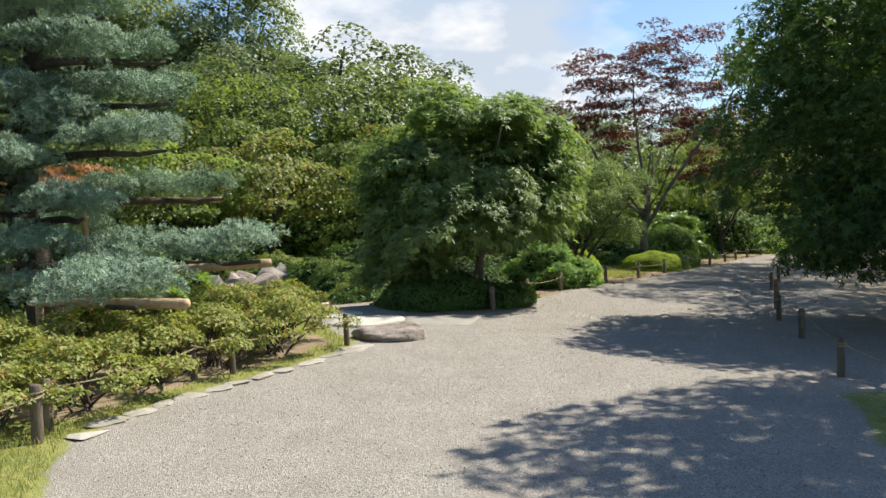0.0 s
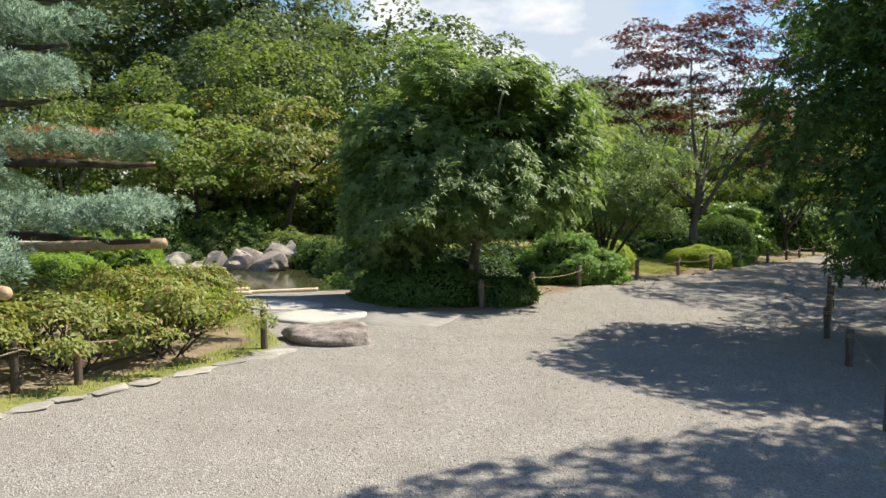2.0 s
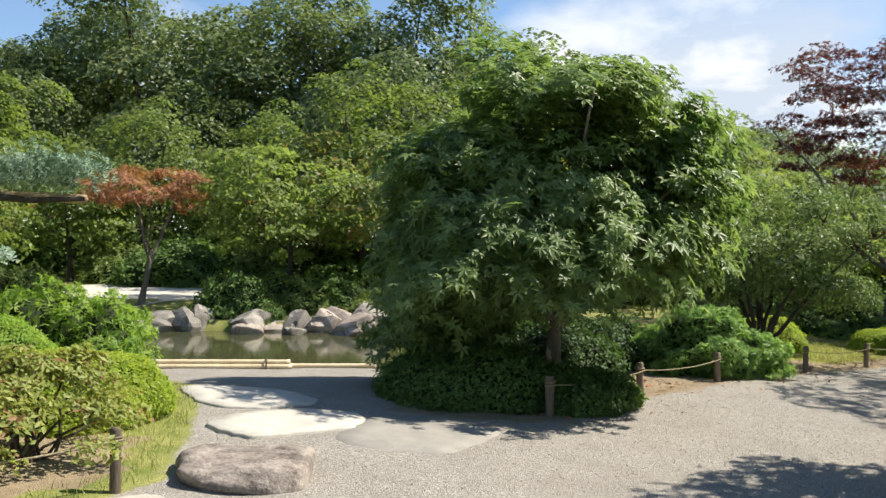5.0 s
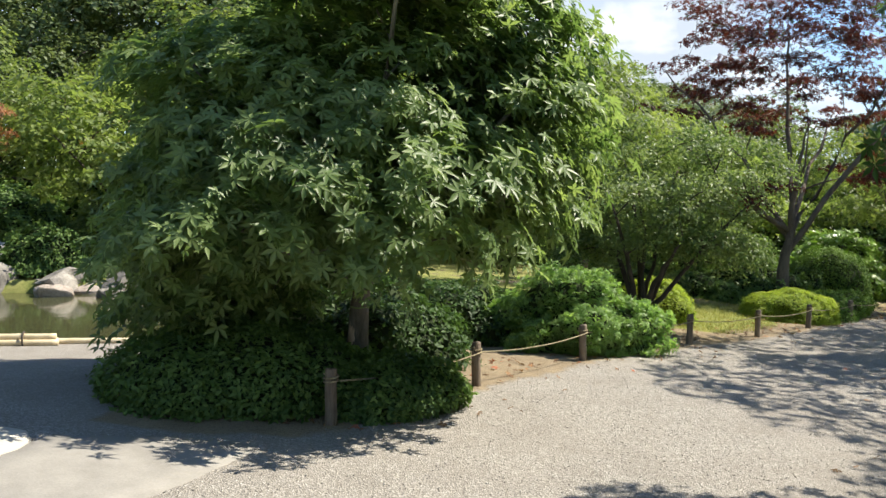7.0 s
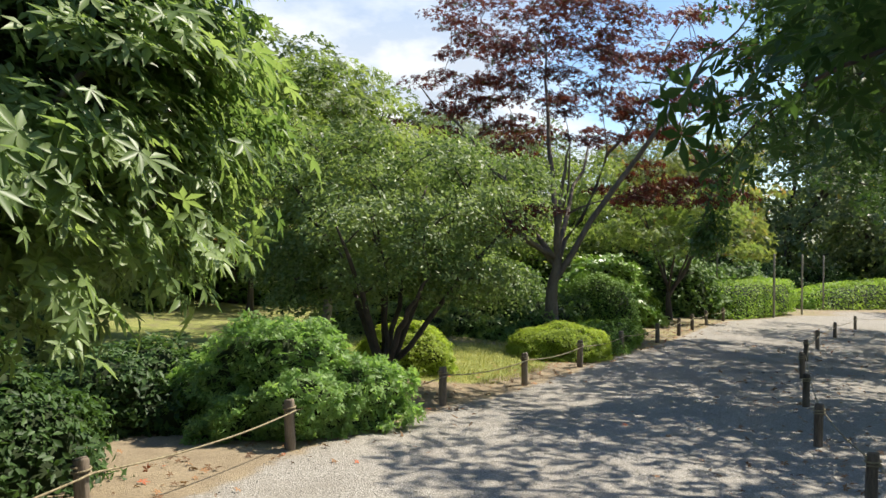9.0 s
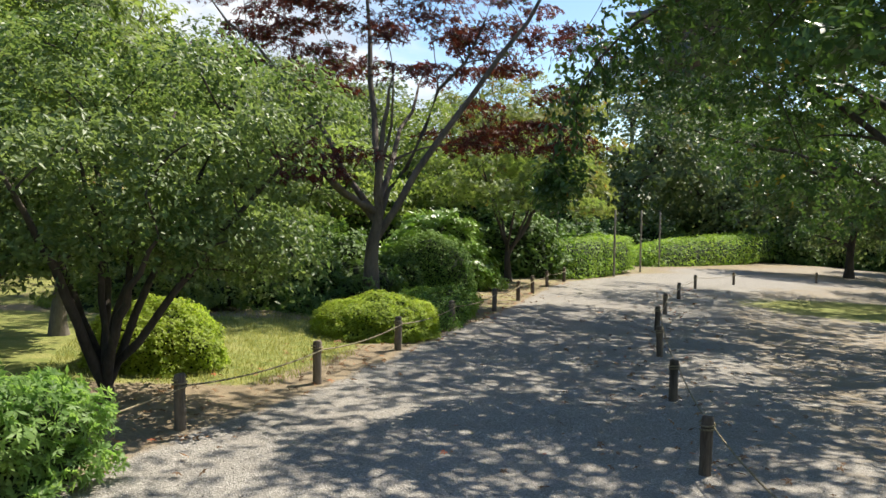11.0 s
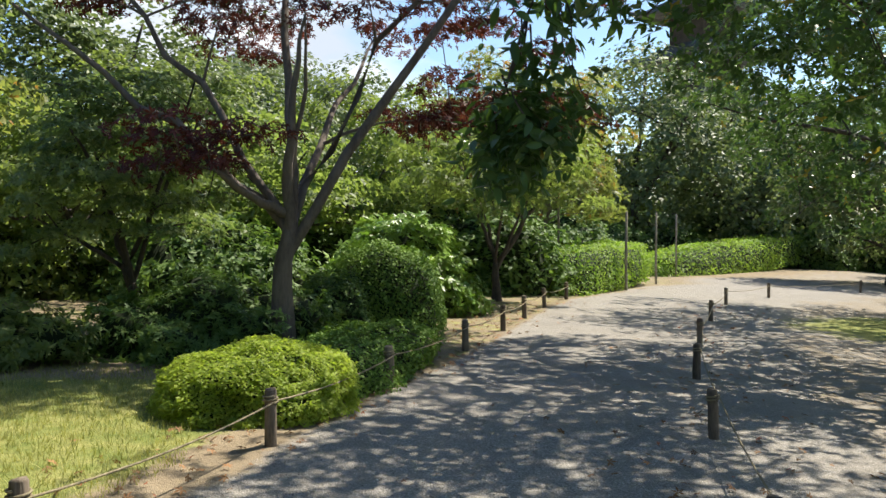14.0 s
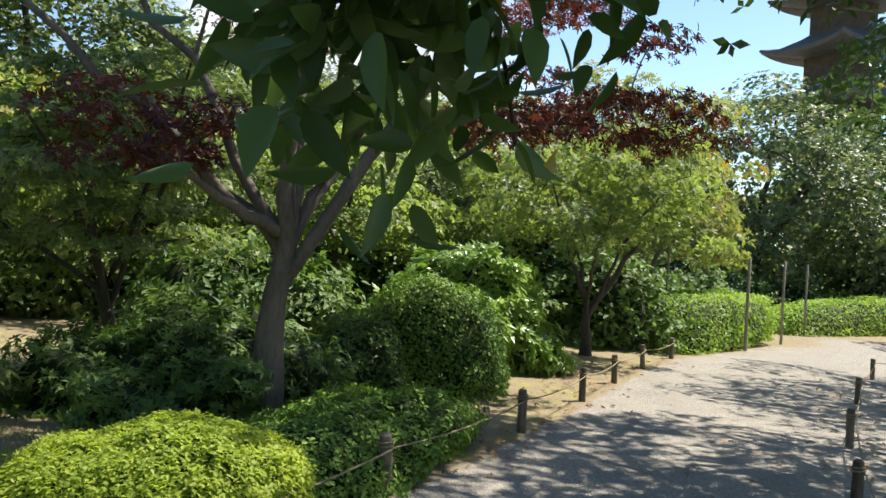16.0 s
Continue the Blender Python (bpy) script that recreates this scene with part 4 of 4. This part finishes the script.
# ---- rope fence ----
def build_fence():
    rng = np.random.default_rng(81)
    left_a = [(-3.6, 3.9), (-2.82, 5.68)]
    left_b = [(-2.89, 6.0), (-2.36, 7.73), (-2.1, 8.12), (-1.2, 9.9)]
    left_c = [(0.74, 13.65), (1.47, 15.45), (2.35, 17.4), (3.68, 19.5), (4.8, 21.1), (5.94, 23.0), (7.15, 25.0), (8.5, 27.2), (9.65, 29.2), (10.6, 30.9), (11.7, 32.8), (12.95, 34.7)]
    wood = mesh_np("post", *tube([(0, 0, -0.15), (0, 0, 0.1), (0.003, 0, 0.25), (0, 0.002, 0.38), (0, 0, 0.392)], [0.042, 0.041, 0.04, 0.041, 0.034], 14, 0.035, rng), "post_wood", True)
    knot_pts = [(0.05 * math.cos(a), 0.05 * math.sin(a), 0.3 + 0.004 * a) for a in np.linspace(0, 4 * math.pi, 22)]
    knot = mesh_np("rope_knot", *tube(knot_pts, [0.0065] * 22, 6), "rope_fibre", True)
    for run in (left_a, left_b, left_c, RIGHT_POSTS):
        for x, y in run:
            p = thing("fence_post", G(x, y), "weathered round wooden fence post", "post", "rope fence posts", rng.uniform(0, 360))
            p.rotation_euler[0], p.rotation_euler[1] = radians(rng.normal(0, 1.2)), radians(rng.normal(0, 1.2))
            if run is left_b:
                p.scale = (0.78, 0.78, 0.95)
            part("post", wood, None, p)
            part("rope_knot", knot, None, p, "twisted straw rope")
        pts = []
        for (x0, y0), (x1, y1) in zip(run[:-1], run[1:]):
            for k in np.linspace(0, 1, 12, endpoint=False):
                z = (1 - k) * gz(x0, y0) + k * gz(x1, y1) + 0.31 - 0.045 * 4 * k * (1 - k) * rng.uniform(0.97, 1.03)
                side = 0.055
                pts.append((x0 + (x1 - x0) * k + side, y0 + (y1 - y0) * k, float(z)))
        x1, y1 = run[-1]
        pts.append((x1 + 0.055, y1, float(gz(x1, y1)) + 0.31))
        tagged(part("rope", mesh_np("rope", *tube(pts, [0.0065] * len(pts), 6), "rope_fibre", True)), "sagging straw rope strung between fence posts", "rope", "fence ropes")


build_fence()


# ---- stones, slabs, pond edge ----
def boulder(name, label, at, size, mat, seed, turn=0.0, rough=0.22, group="", category="rock", sink=0.25, facets=0):
    rng = np.random.default_rng(seed)
    bm = bmesh.new()
    bmesh.ops.create_icosphere(bm, subdivisions=3 if group else 4, radius=1.0)
    cuts = [(Vector(c), rng.uniform(0.5, 0.85)) for c in unit_ball(rng, facets)] if facets else []
    off = Vector(rng.random(3) * 60)
    for v in bm.verts:
        n = v.co.normalized()
        k = 1 + rough * noise.noise(n * 1.3 + off) * 1.6 + rough * 0.5 * noise.noise(n * 3.5 + off) + rough * 0.16 * noise.noise(n * 11 + off)
        q = n * k
        for cut, lim in cuts:
            q = q - cut * max(q.dot(cut) - lim, 0) * 0.92
        e = 0.98 if facets > 8 else 0.72
        v.co = Vector((math.copysign(abs(q.x) ** e, q.x) * size[0], math.copysign(abs(q.y) ** e, q.y) * size[1], math.copysign(abs(q.z) ** e, q.z) * size[2]))
    for f in bm.faces:
        f.smooth = facets < 9
    ob = part(name, bm, mat)
    ob.matrix_basis = pose(at[0], at[1], at[2] + size[2] * (1 - 2 * sink), 0, 0, turn)
    return tagged(ob, label, category, group)


def build_stones():
    rng = np.random.default_rng(91)
    boulder("boulder", "low flat-topped brown boulder on the gravel's edge", G(-0.7, 10.6), (0.53, 0.41, 0.145), "stone_boulder", 3, 25, 0.26, sink=0.5, facets=8)
    # flat flags laid end to end along the grass
    line = [(-2.6, 5.6), (-2.55, 6.2), (-2.36, 6.75), (-2.0, 7.55), (-1.7, 8.2), (-1.42, 8.85), (-1.1, 9.5), (-0.95, 9.95)]
    ly = np.array([p[1] for p in line])
    y = 5.65
    i = 0
    while y < 9.95:
        ln = rng.uniform(0.13, 0.24)
        x = float(np.interp(y + ln, ly, [p[0] for p in line])) + rng.uniform(-0.03, 0.03)
        boulder("edging_stone", "flat worn stone set flush along the grass edge", G(x, y + ln), (ln, rng.uniform(0.08, 0.13), 0.02), "stone_edge", 100 + i, 62 + rng.uniform(-16, 16), 0.24, "edging stones", "stone", 0.5, 9)
        y += 1.62 * ln + rng.uniform(0.0, 0.06)
        i += 1
    # far bank
    for i in range(34):
        u = -12.5 + i * 0.5 + rng.uniform(-0.12, 0.12)
        if u > 3:
            break
        p = POND_O + u * POND_U + (6.35 + rng.uniform(-0.1, 0.25)) * POND_N
        big = rng.random()
        w = 0.32 + 0.4 * big ** 1.5
        boulder("bank_stone", "rough grey-brown stone lining the pond's bank", (p[0], p[1], WATER_Z - 0.12), (w, w * 0.75, 0.28 + 0.34 * big * rng.random()), "stone_warm" if rng.random() < 0.45 else "stone_grey", 140 + i, rng.uniform(0, 180), 0.3,
                "bank stones", "rock", 0.2, 9)

    for i, (x, y, sx, sy, sz, m) in enumerate(((-4.9, 22.6, 0.62, 0.4, 0.34, "stone_warm"), (-7.0, 21.75, 0.42, 0.3, 0.24, "stone_warm"), (-8.9, 21.1, 0.5, 0.35, 0.3, "stone_grey"), (-6.1, 22.1, 0.3, 0.25, 0.22, "stone_grey"),
                                                (-9.9, 20.6, 0.4, 0.3, 0.2, "stone_warm"), (-3.6, 23.0, 0.35, 0.3, 0.25, "stone_grey"))):
        boulder("bank_rock", "large pale weathered rock standing in the pond's edge", (x, y, WATER_Z - 0.15), (sx, sy, sz), m, 190 + i, 20 * i, 0.38, "bank rocks", "rock", 0.12, 11)


build_stones()


def slab(name, label, pts, mat, seed, up=0.025, category="paving stone", group="path slabs", kind=""):
    rng = np.random.default_rng(seed)
    pts = np.array(pts, dtype=float)
    n = 48
    k = np.linspace(0, len(pts), n, endpoint=False)
    i = k.astype(int)
    fr = (k - i)[:, None]
    p0, p1, p2, p3 = (pts[(i + d) % len(pts)] for d in (-1, 0, 1, 2))
    out = 0.5 * ((2 * p1) + (-p0 + p2) * fr + (2 * p0 - 5 * p1 + 4 * p2 - p3) * fr ** 2 + (-p0 + 3 * p1 - 3 * p2 + p3) * fr ** 3)
    out += rng.normal(0, 0.012, out.shape)
    c = out.mean(0)
    bm = bmesh.new()
    rings = []
    for s, dz in ((1.0, -0.06), (1.0, up - 0.012), (0.985, up), (0.66, up + 0.004), (0.33, up + 0.006)):
        rings.append([bm.verts.new(G(*(c + (q - c) * s), dz)) for q in out])
    for a, b in zip(rings[:-1], rings[1:]):
        for j in range(n):
            bm.faces.new((a[j], a[(j + 1) % n], b[(j + 1) % n], b[j])).smooth = True
    bm.faces.new(rings[-1])
    return tagged(part(name, bm, mat), label, category, group, kind)


slab("pavement", "pale sunlit gravel court beyond the pond", [(-11.0, 21.4), (-9.7, 23.8), (-8.2, 25.6), (-12.5, 33.8), (-14.3, 30.5), (-15.9, 27.0)], "stone_pale", 9, 0.012, "pavement", "", "structure")
slab("stepping_slab", "pale flat stepping slab in the pond path", [(-1.62, 11.57), (-1.19, 11.42), (-0.9, 11.72), (-0.63, 12.2), (-0.76, 12.6), (-1.27, 12.5), (-1.6, 12.05)], "stone_pale", 5)
slab("stepping_slab", "worn grey flat slab level with the gravel", [(-0.66, 12.52), (-0.58, 11.68), (0.18, 11.75), (0.38, 12.2), (0.45, 13.0), (-0.45, 12.74)], "slab_grey", 6, 0.008)
slab("stepping_slab", "pale flat slab nearer to the water", [(-2.6, 12.75), (-2.2, 12.3), (-1.85, 12.2), (-1.5, 12.42), (-1.3, 12.9), (-1.9, 13.15)], "stone_pale", 7)


def build_bamboo_edge():
    o = POND_O
    for u0, u1, v, z, r in ((-1.35, 0.95, -0.12, 0.035, 0.04), (-1.3, 0.97, -0.2, 0.03, 0.038), (-1.32, 0.94, -0.16, 0.095, 0.036), (0.9, 2.2, -0.08, 0.03, 0.035), (-4.0, -1.4, -0.1, 0.035, 0.038)):
        a, b = o + u0 * POND_U + v * POND_N, o + u1 * POND_U + v * POND_N
        n = 31
        q = np.linspace(0, 1, n)[:, None]
        xy = a + (b - a) * q
        zz = gz(xy[:, 0], xy[:, 1]).mean() + z
        pts = np.column_stack([xy, np.full(n, zz)])
        rr = r * np.where(np.arange(n) % 5 == 0, 1.08, 1.0)
        tagged(part("bamboo_pole", mesh_np("bamboo_pole", *tube(pts, rr, 12), "bamboo_new", True)), "pale cut bamboo pole lying along the water", "bamboo pole", "pond edge poles")
    for u in (-0.95, 0.6):
        c = o + u * POND_U - 0.16 * POND_N
        z = float(gz(*c)) + 0.06
        pts = [(c[0] - POND_N[0] * 0.09 * math.cos(t), c[1] - POND_N[1] * 0.09 * math.cos(t), z + 0.09 * math.sin(t)) for t in np.linspace(0, 4 * math.pi, 24)]
        tagged(part("binding_rope", mesh_np("binding_rope", *tube(pts, [0.011] * 24, 6), "bark_dark", True)), "dark rope binding the bamboo poles", "rope")


build_bamboo_edge()


# ---- woods all round ----
def build_woods():
    rng = np.random.default_rng(201)
    protos = []
    specs = [("camphor_tree", "tall spreading camphor tree with billowing crown", "camphor_leaf", 13.0, (5.0, 5.0, 4.6), 8.2, 0.3),
             ("camphor_tree", "tall spreading camphor tree with billowing crown", "far_leaf", 12.0, (4.6, 4.4, 4.6), 7.4, 0.28),
             ("broadleaf_tree", "rounded broadleaf tree in the woods behind", "far_leaf", 8.0, (3.6, 3.6, 3.5), 4.5, 0.2),
             ("broadleaf_tree", "bushy green tree in the woods behind", "fine_leaf", 6.0, (3.0, 3.0, 2.6), 3.3, 0.15),
             ("garden_maple", "yellow-green maple across the pond", "yellow_maple_leaf", 4.2, (2.2, 2.1, 1.5), 2.7, 0.1),
             ("garden_maple", "lime-green maple across the pond", "lime_leaf", 4.0, (2.2, 2.2, 1.4), 2.4, 0.1)]
    for i, (nm, lb, mat, h, r, cz, tr) in enumerate(specs):
        r2 = np.random.default_rng(300 + i)
        big = h > 7
        tall, tiered = h > 10, nm == "garden_maple"
        cl = crown_clumps(r2, (0, 0, cz), r, 46 if tall else 66 if big else 46 if tiered else 60, 1.85 if tall else 1.25 if big else 0.7, 0.45, 0.55, -0.85, 0.34 if tiered else 0.68)
        ob = make_tree(nm, lb, (0, 0, 0), cz * 0.75, tr, cl, 640 if tall else 230 if big else 180 if not tiered else 140, 0.21 if tall else 0.2 if big else 0.14, WIDE_LEAF, mat, "bark_dark", (0.3, 0.2), 300 + i, group="garden trees", limb_share=0.55, tip=0.03 if big else 0.01, limbs=7 if tall else 5, shell=0.72)
        protos.append(ob)
    used = [False] * len(protos)
    places = [  # kind, x, y, size
        (0, -33, 46, 1.0), (0, -25.5, 44, 1.1), (1, -18, 45, 1.12), (0, -11.5, 44, 1.0), (1, -29, 38, 0.8), (2, -20, 38, 0.9),
        (2, -5.5, 41, 1.12), (2, -1.2, 42, 0.98), (2, 2.5, 43, 0.82), (2, 6.5, 46, 0.8), (2, -9.5, 37, 1.0), (3, -13.5, 35, 1.05),
        (3, -4.0, 34, 1.15), (4, -0.5, 31.5, 1.1), (5, 1.5, 36, 1.0), (3, -8.0, 31, 1.1), (3, -17, 32, 1.0), (3, -22, 29, 1.1),
        (4, -5.6, 26.7, 0.95), (5, -7.6, 24.8, 0.95), (5, -2.2, 28.5, 0.9), (4, -9.3, 29.5, 1.1), (5, -18.0, 29.5, 1.1), (4, -18, 24, 1.0), (3, -15, 20, 0.8),
        (3, 4.5, 38.5, 0.85), (5, 6.5, 34.5, 0.9), (3, 9.0, 38.5, 0.8), (4, 0.2, 29.5, 0.7), (5, 3.0, 33.5, 0.9),
        (2, 10, 52, 0.9), (3, 14, 50, 0.9), (2, 19, 56, 0.9), (3, 24, 56, 0.9), (2, 25.5, 55.5, 1.2), (2, 36, 66, 0.95), (3, 52, 62, 1.1), (2, 60, 56, 1.2),
        (2, 30, 44, 0.9), (2, 33, 58.8, 1.15), (2, 38, 62, 1.1), (2, 43, 66, 1.1), (3, 46, 58, 1.3), (2, 27, 33.5, 0.85), (3, 25.5, 28.5, 1.0), (3, 32, 39, 1.1), (3, 28.5, 24.0, 1.0), (2, 40, 48, 1.0), (2, 34, 33, 1.0), (2, 12, -10, 1.0), (1, 0, -22, 1.0), 
        (2, -18, 6, 1.0), (3, -11, 3, 0.9), (2, -24, 14, 1.1), (0, -38, 30, 1.1), (0, -42, 18, 1.0), (3, -12.5, 11.5, 0.8), 
        (1, -45, 55, 1.1), (1, 8, 66, 0.8), (1, 22, 74, 0.8), (1, -20, 62, 1.1)]
    for k, x, y, s in places:
        z = float(gz(x, y))
        m = pose(x, y, z, 0, 0, rng.uniform(0, 360))
        if not used[k]:
            used[k] = True
            ob = protos[k]
            ob.matrix_basis = m
        else:
            ob = copy_thing(protos[k], m)
        ob.scale = (s * rng.uniform(0.92, 1.08), s * rng.uniform(0.92, 1.08), s)
    crown_tree("russet_maple", "small russet maple leaning over the pond stones", (-10.2, 22.5), (-10.3, 22.6, 2.75), (1.5, 1.2, 0.55), 40, 0.38, 80, 0.075, SPRAY, "russet_leaf", 1.3, 0.08, 95, lobes=0.4, lean=(0.2, 0), flat=0.4, limbs=3)


build_woods()


def build_undergrowth():
    rng = np.random.default_rng(501)
    a = mound("woodland_shrub", "green undergrowth shrub in the woods", (5.6, 31.4), (1.5, 1.3, 1.35), 7000, 0.13, "bush_leaf", 70, 2.0, lumps=0.5, group="undergrowth")
    b = mound("woodland_shrub", "leafy green undergrowth shrub in the woods", (-3.0, 28.6), (1.5, 1.2, 1.0), 7000, 0.115, "lime_leaf", 71, 2.0, lumps=0.5, group="undergrowth")
    spots = [(u, 7.3 + 0.5 * (i % 3)) for i, u in enumerate(np.arange(-15, 3.8, 1.2))]
    pts = [tuple(POND_O + u * POND_U + v * POND_N) + (0.62,) for u, v in spots]
    pts += [tuple(POND_O + u * POND_U + v * POND_N) + (0.62,) for u, v in ((3.6, 1.0), (3.9, 2.2), (3.9, 3.4), (3.9, 4.6), (3.6, 5.8), (4.9, 3.0), (4.9, 5.2))]
    pts += [(x, 27.6 + 0.45 * x * (x > 0) + rng.uniform(-0.6, 0.6), 0.8) for x in np.arange(-1.5, 5, 1.3)]
    pts += [(x, 33.5 + 0.25 * x + rng.uniform(-1, 1), 1.25) for x in np.arange(-16, 12, 2.3)]
    pts += [(x, 38 + rng.uniform(-1, 1) + 0.2 * x, 1.8) for x in np.arange(-30, 12, 3.6)]
    pts += [(12.0 + k * 3.2, 42.5 + k * 2.8, 1.5) for k in range(10)]
    pts += [(38 + k * 2.5, 58 - k * 4.0, 1.8) for k in range(6)] + [(-7.4, 13.4, 0.75), (-6.6, 12.2, 0.7), (-8.5, 12.0, 0.9), (-5.6, 13.2, 0.55), (9.9, 35.4, 0.6)]
    pts += [(5 + 56 * math.sin(radians(q)), 15 + 56 * math.cos(radians(q)), 2.4) for q in range(12, 52, 3)]
    pts = [p for p in pts if not (-12.4 < p[0] < -9.2 and 21.0 < p[1] < 24.5) and not (-2.2 < p[0] < 4.4 and 26.3 < p[1] < 31)]
    pts += [tuple(POND_O + u * POND_U + 6.7 * POND_N) + (0.26,) for u in (-6.2, -3.9, -1.4, 0.3, 1.6)]
    for i, (x, y, k) in enumerate(pts):
        ob = copy_thing(a if i % 2 or x > 3 else b, pose(x, y, float(gz(x, y)) - 0.05, 0, 0, rng.uniform(0, 360)))
        ob.scale = (k * rng.uniform(0.85, 1.15), k * rng.uniform(0.85, 1.15), k * rng.uniform(0.8, 1.1))


build_undergrowth()


def build_poles():
    for x, y, h in ((16.0, 37.9, 2.1), (18.5, 40.9, 2.2), (21.7, 45.3, 2.3), (15.0, 40.2, 2.4)):
        p = thing("garden_pole", G(x, y), "slim upright wooden pole beside the hedge", "pole", "garden poles")
        part("pole", mesh_np("pole", *tube([(0, 0, -0.2), (0, 0, h * 0.5), (0.01, 0, h)], [0.038, 0.035, 0.033], 10), "pole_wood", True), None, p)


build_poles()


def build_pagoda():
    """The five-storeyed pagoda far off above the trees."""
    at = (80.6, 140.2)
    root = thing("pagoda", (at[0], at[1], float(gz(*at)) - 0.2), "distant five-storeyed wooden pagoda with upturned grey eaves", "pagoda", turn=14)
    z0 = -root.location.z
    for i, ez in enumerate((12.2, 19.9, 27.6, 35.3, 43.0)):
        half, body = 10.2 - 0.6 * i, 4.9 - 0.4 * i
        bm = bmesh.new()
        m = bmesh.ops.create_cube(bm, size=1.0)
        low = (ez - 7.7) if i else -1.0
        for v in m["verts"]:
            v.co = Vector((v.co.x * 2 * body, v.co.y * 2 * body, (low if v.co.z < 0 else ez + 1.2)))
        part("storey", bm, "pagoda_wood", root)
        bm = bmesh.new()
        n = 12
        rings = []
        for s_, dz in ((0.45, -0.5), (0.96, -0.35), (1.0, 0.0), (0.98, 0.35), (0.75, 0.9), (0.5, 2.4), (0.36 if i < 4 else 0.03, 3.4 if i < 4 else 6.0)):
            ring = []
            for k in range(4 * n):
                side, t = divmod(k, n)
                u = 2 * t / n - 1
                p = [(1, u), (-u, 1), (-1, -u), (u, -1)][side]
                lift = 1.1 * abs(u) ** 3 * s_ ** 3
                ring.append(bm.verts.new((p[0] * half * s_, p[1] * half * s_, ez + dz + lift)))
            rings.append(ring)
        for ra, rb in zip(rings[:-1], rings[1:]):
            for k in range(4 * n):
                bm.faces.new((ra[k], ra[(k + 1) % (4 * n)], rb[(k + 1) % (4 * n)], rb[k]))
        part("roof", bm, "pagoda_tile", root)
    part("spire", mesh_np("spire", *tube([(0, 0, 48), (0, 0, 52), (0, 0, 58)], [0.6, 0.35, 0.1], 10), "pagoda_wood", True), None, root)


build_pagoda()


# ---- gravel, grass, fallen leaves ----
def build_litter():
    rng = np.random.default_rng(401)
    ico = bmesh.new()
    bmesh.ops.create_cone(ico, segments=3, radius1=0.5, radius2=0.28, depth=0.7, cap_ends=True, cap_tris=True)
    bmesh.ops.triangulate(ico, faces=ico.faces[:])
    sv = np.array([v.co[:] for v in ico.verts]) * (1, 0.8, 0.55)
    sf = np.array([[v.index for v in f.verts] for f in ico.faces])
    ico.free()
    n = 50000
    y = rng.uniform(2.5, 24, n)
    x = rng.uniform(-2.8, 8.2, n)
    el, pl = np.interp(y, *zip(*LEFT_EDGE)), np.interp(y, *zip(*POST_LINE))
    lim = np.where(y < 13, el, pl)
    rp = np.interp(y, [p[1] for p in RIGHT_POSTS], [p[0] for p in RIGHT_POSTS])
    path_x = np.interp(y, (0, 3.3, 6.3, 11.5, 15.4, 19.6, 24), (0, 1.5, 2.1, 3.3, 4.7, 6.8, 9))
    ok = (x > lim + 0.05) & (x < rp + 0.8) & (rng.random(n) < np.clip(1.25 - np.abs(x - path_x) / 5, 0.2, 1))
    x, y = x[ok], y[ok]
    pos = np.stack([x, y, gz(x, y) + 0.012 * np.sin(x * 2.1 + y * 0.7) * np.sin(y * 1.3) + 0.002], 1)
    v, f = scatter(rng, pos, np.tile((0, 0, 1.0), (len(pos), 1)), 0.0135, (sv, sf), 0.25, 0.6)
    tagged(part("gravel", mesh_np("gravel", v, f, "pebble")), "loose grey gravel on the path", "gravel", kind="stuff")
    # grass
    pts = []
    for (x0, x1, y0, y1, cnt) in ((-4.2, -1.9, 3.0, 6.6, 9000), (-2.9, -1.0, 6.0, 12.9, 9000), (2.4, 5.4, 21.0, 26, 14000)):
        gx, gy = rng.uniform(x0, x1, cnt), rng.uniform(y0, y1, cnt)
        e = np.where(gy < 13, np.interp(gy, *zip(*LEFT_EDGE)) - 0.03, np.interp(gy, *zip(*POST_LINE)) - 0.3)
        k = (gx < e - 0.05 * rng.random(cnt)) & ((gx > e - 0.3) | (gy < 6) | (gy > 10.6))
        pts.append(np.stack([gx[k], gy[k], gz(gx[k], gy[k])], 1))
    pts = np.concatenate(pts)
    a = rng.uniform(0, 6.283, len(pts))
    h = rng.uniform(0.025, 0.065, len(pts))
    w = np.stack([np.cos(a), np.sin(a), np.zeros_like(a)], 1) * 0.004
    tip = pts + np.stack([rng.normal(0, 0.018, len(pts)), rng.normal(0, 0.018, len(pts)), h], 1)
    v = np.stack([pts - w, pts + w, tip], 1).reshape(-1, 3)
    tagged(part("grass", mesh_np("grass", v, np.arange(len(v)).reshape(-1, 3), "grass_blade")), "short sun-bleached lawn grass", "grass", kind="stuff")
    m = 1500
    y = rng.uniform(13.5, 34, m)
    side = rng.random(m) < 0.6
    x = np.where(side, np.interp(y, *zip(*POST_LINE)) + rng.normal(-0.35, 0.45, m), np.interp(y, [p[1] for p in RIGHT_POSTS], [p[0] for p in RIGHT_POSTS]) + rng.normal(0, 0.8, m))
    pos = np.stack([x, y, gz(x, y) + 0.02], 1)
    v, f = scatter(rng, pos, np.tile((0, 0, 1.0), (m, 1)), 0.042, MAPLE, 0.35, 0.55)
    tagged(part("fallen_leaves", mesh_np("fallen_leaves", v, f, "fallen_leaf")), "scattered dry orange fallen leaves", "leaves", kind="stuff")


build_litter()
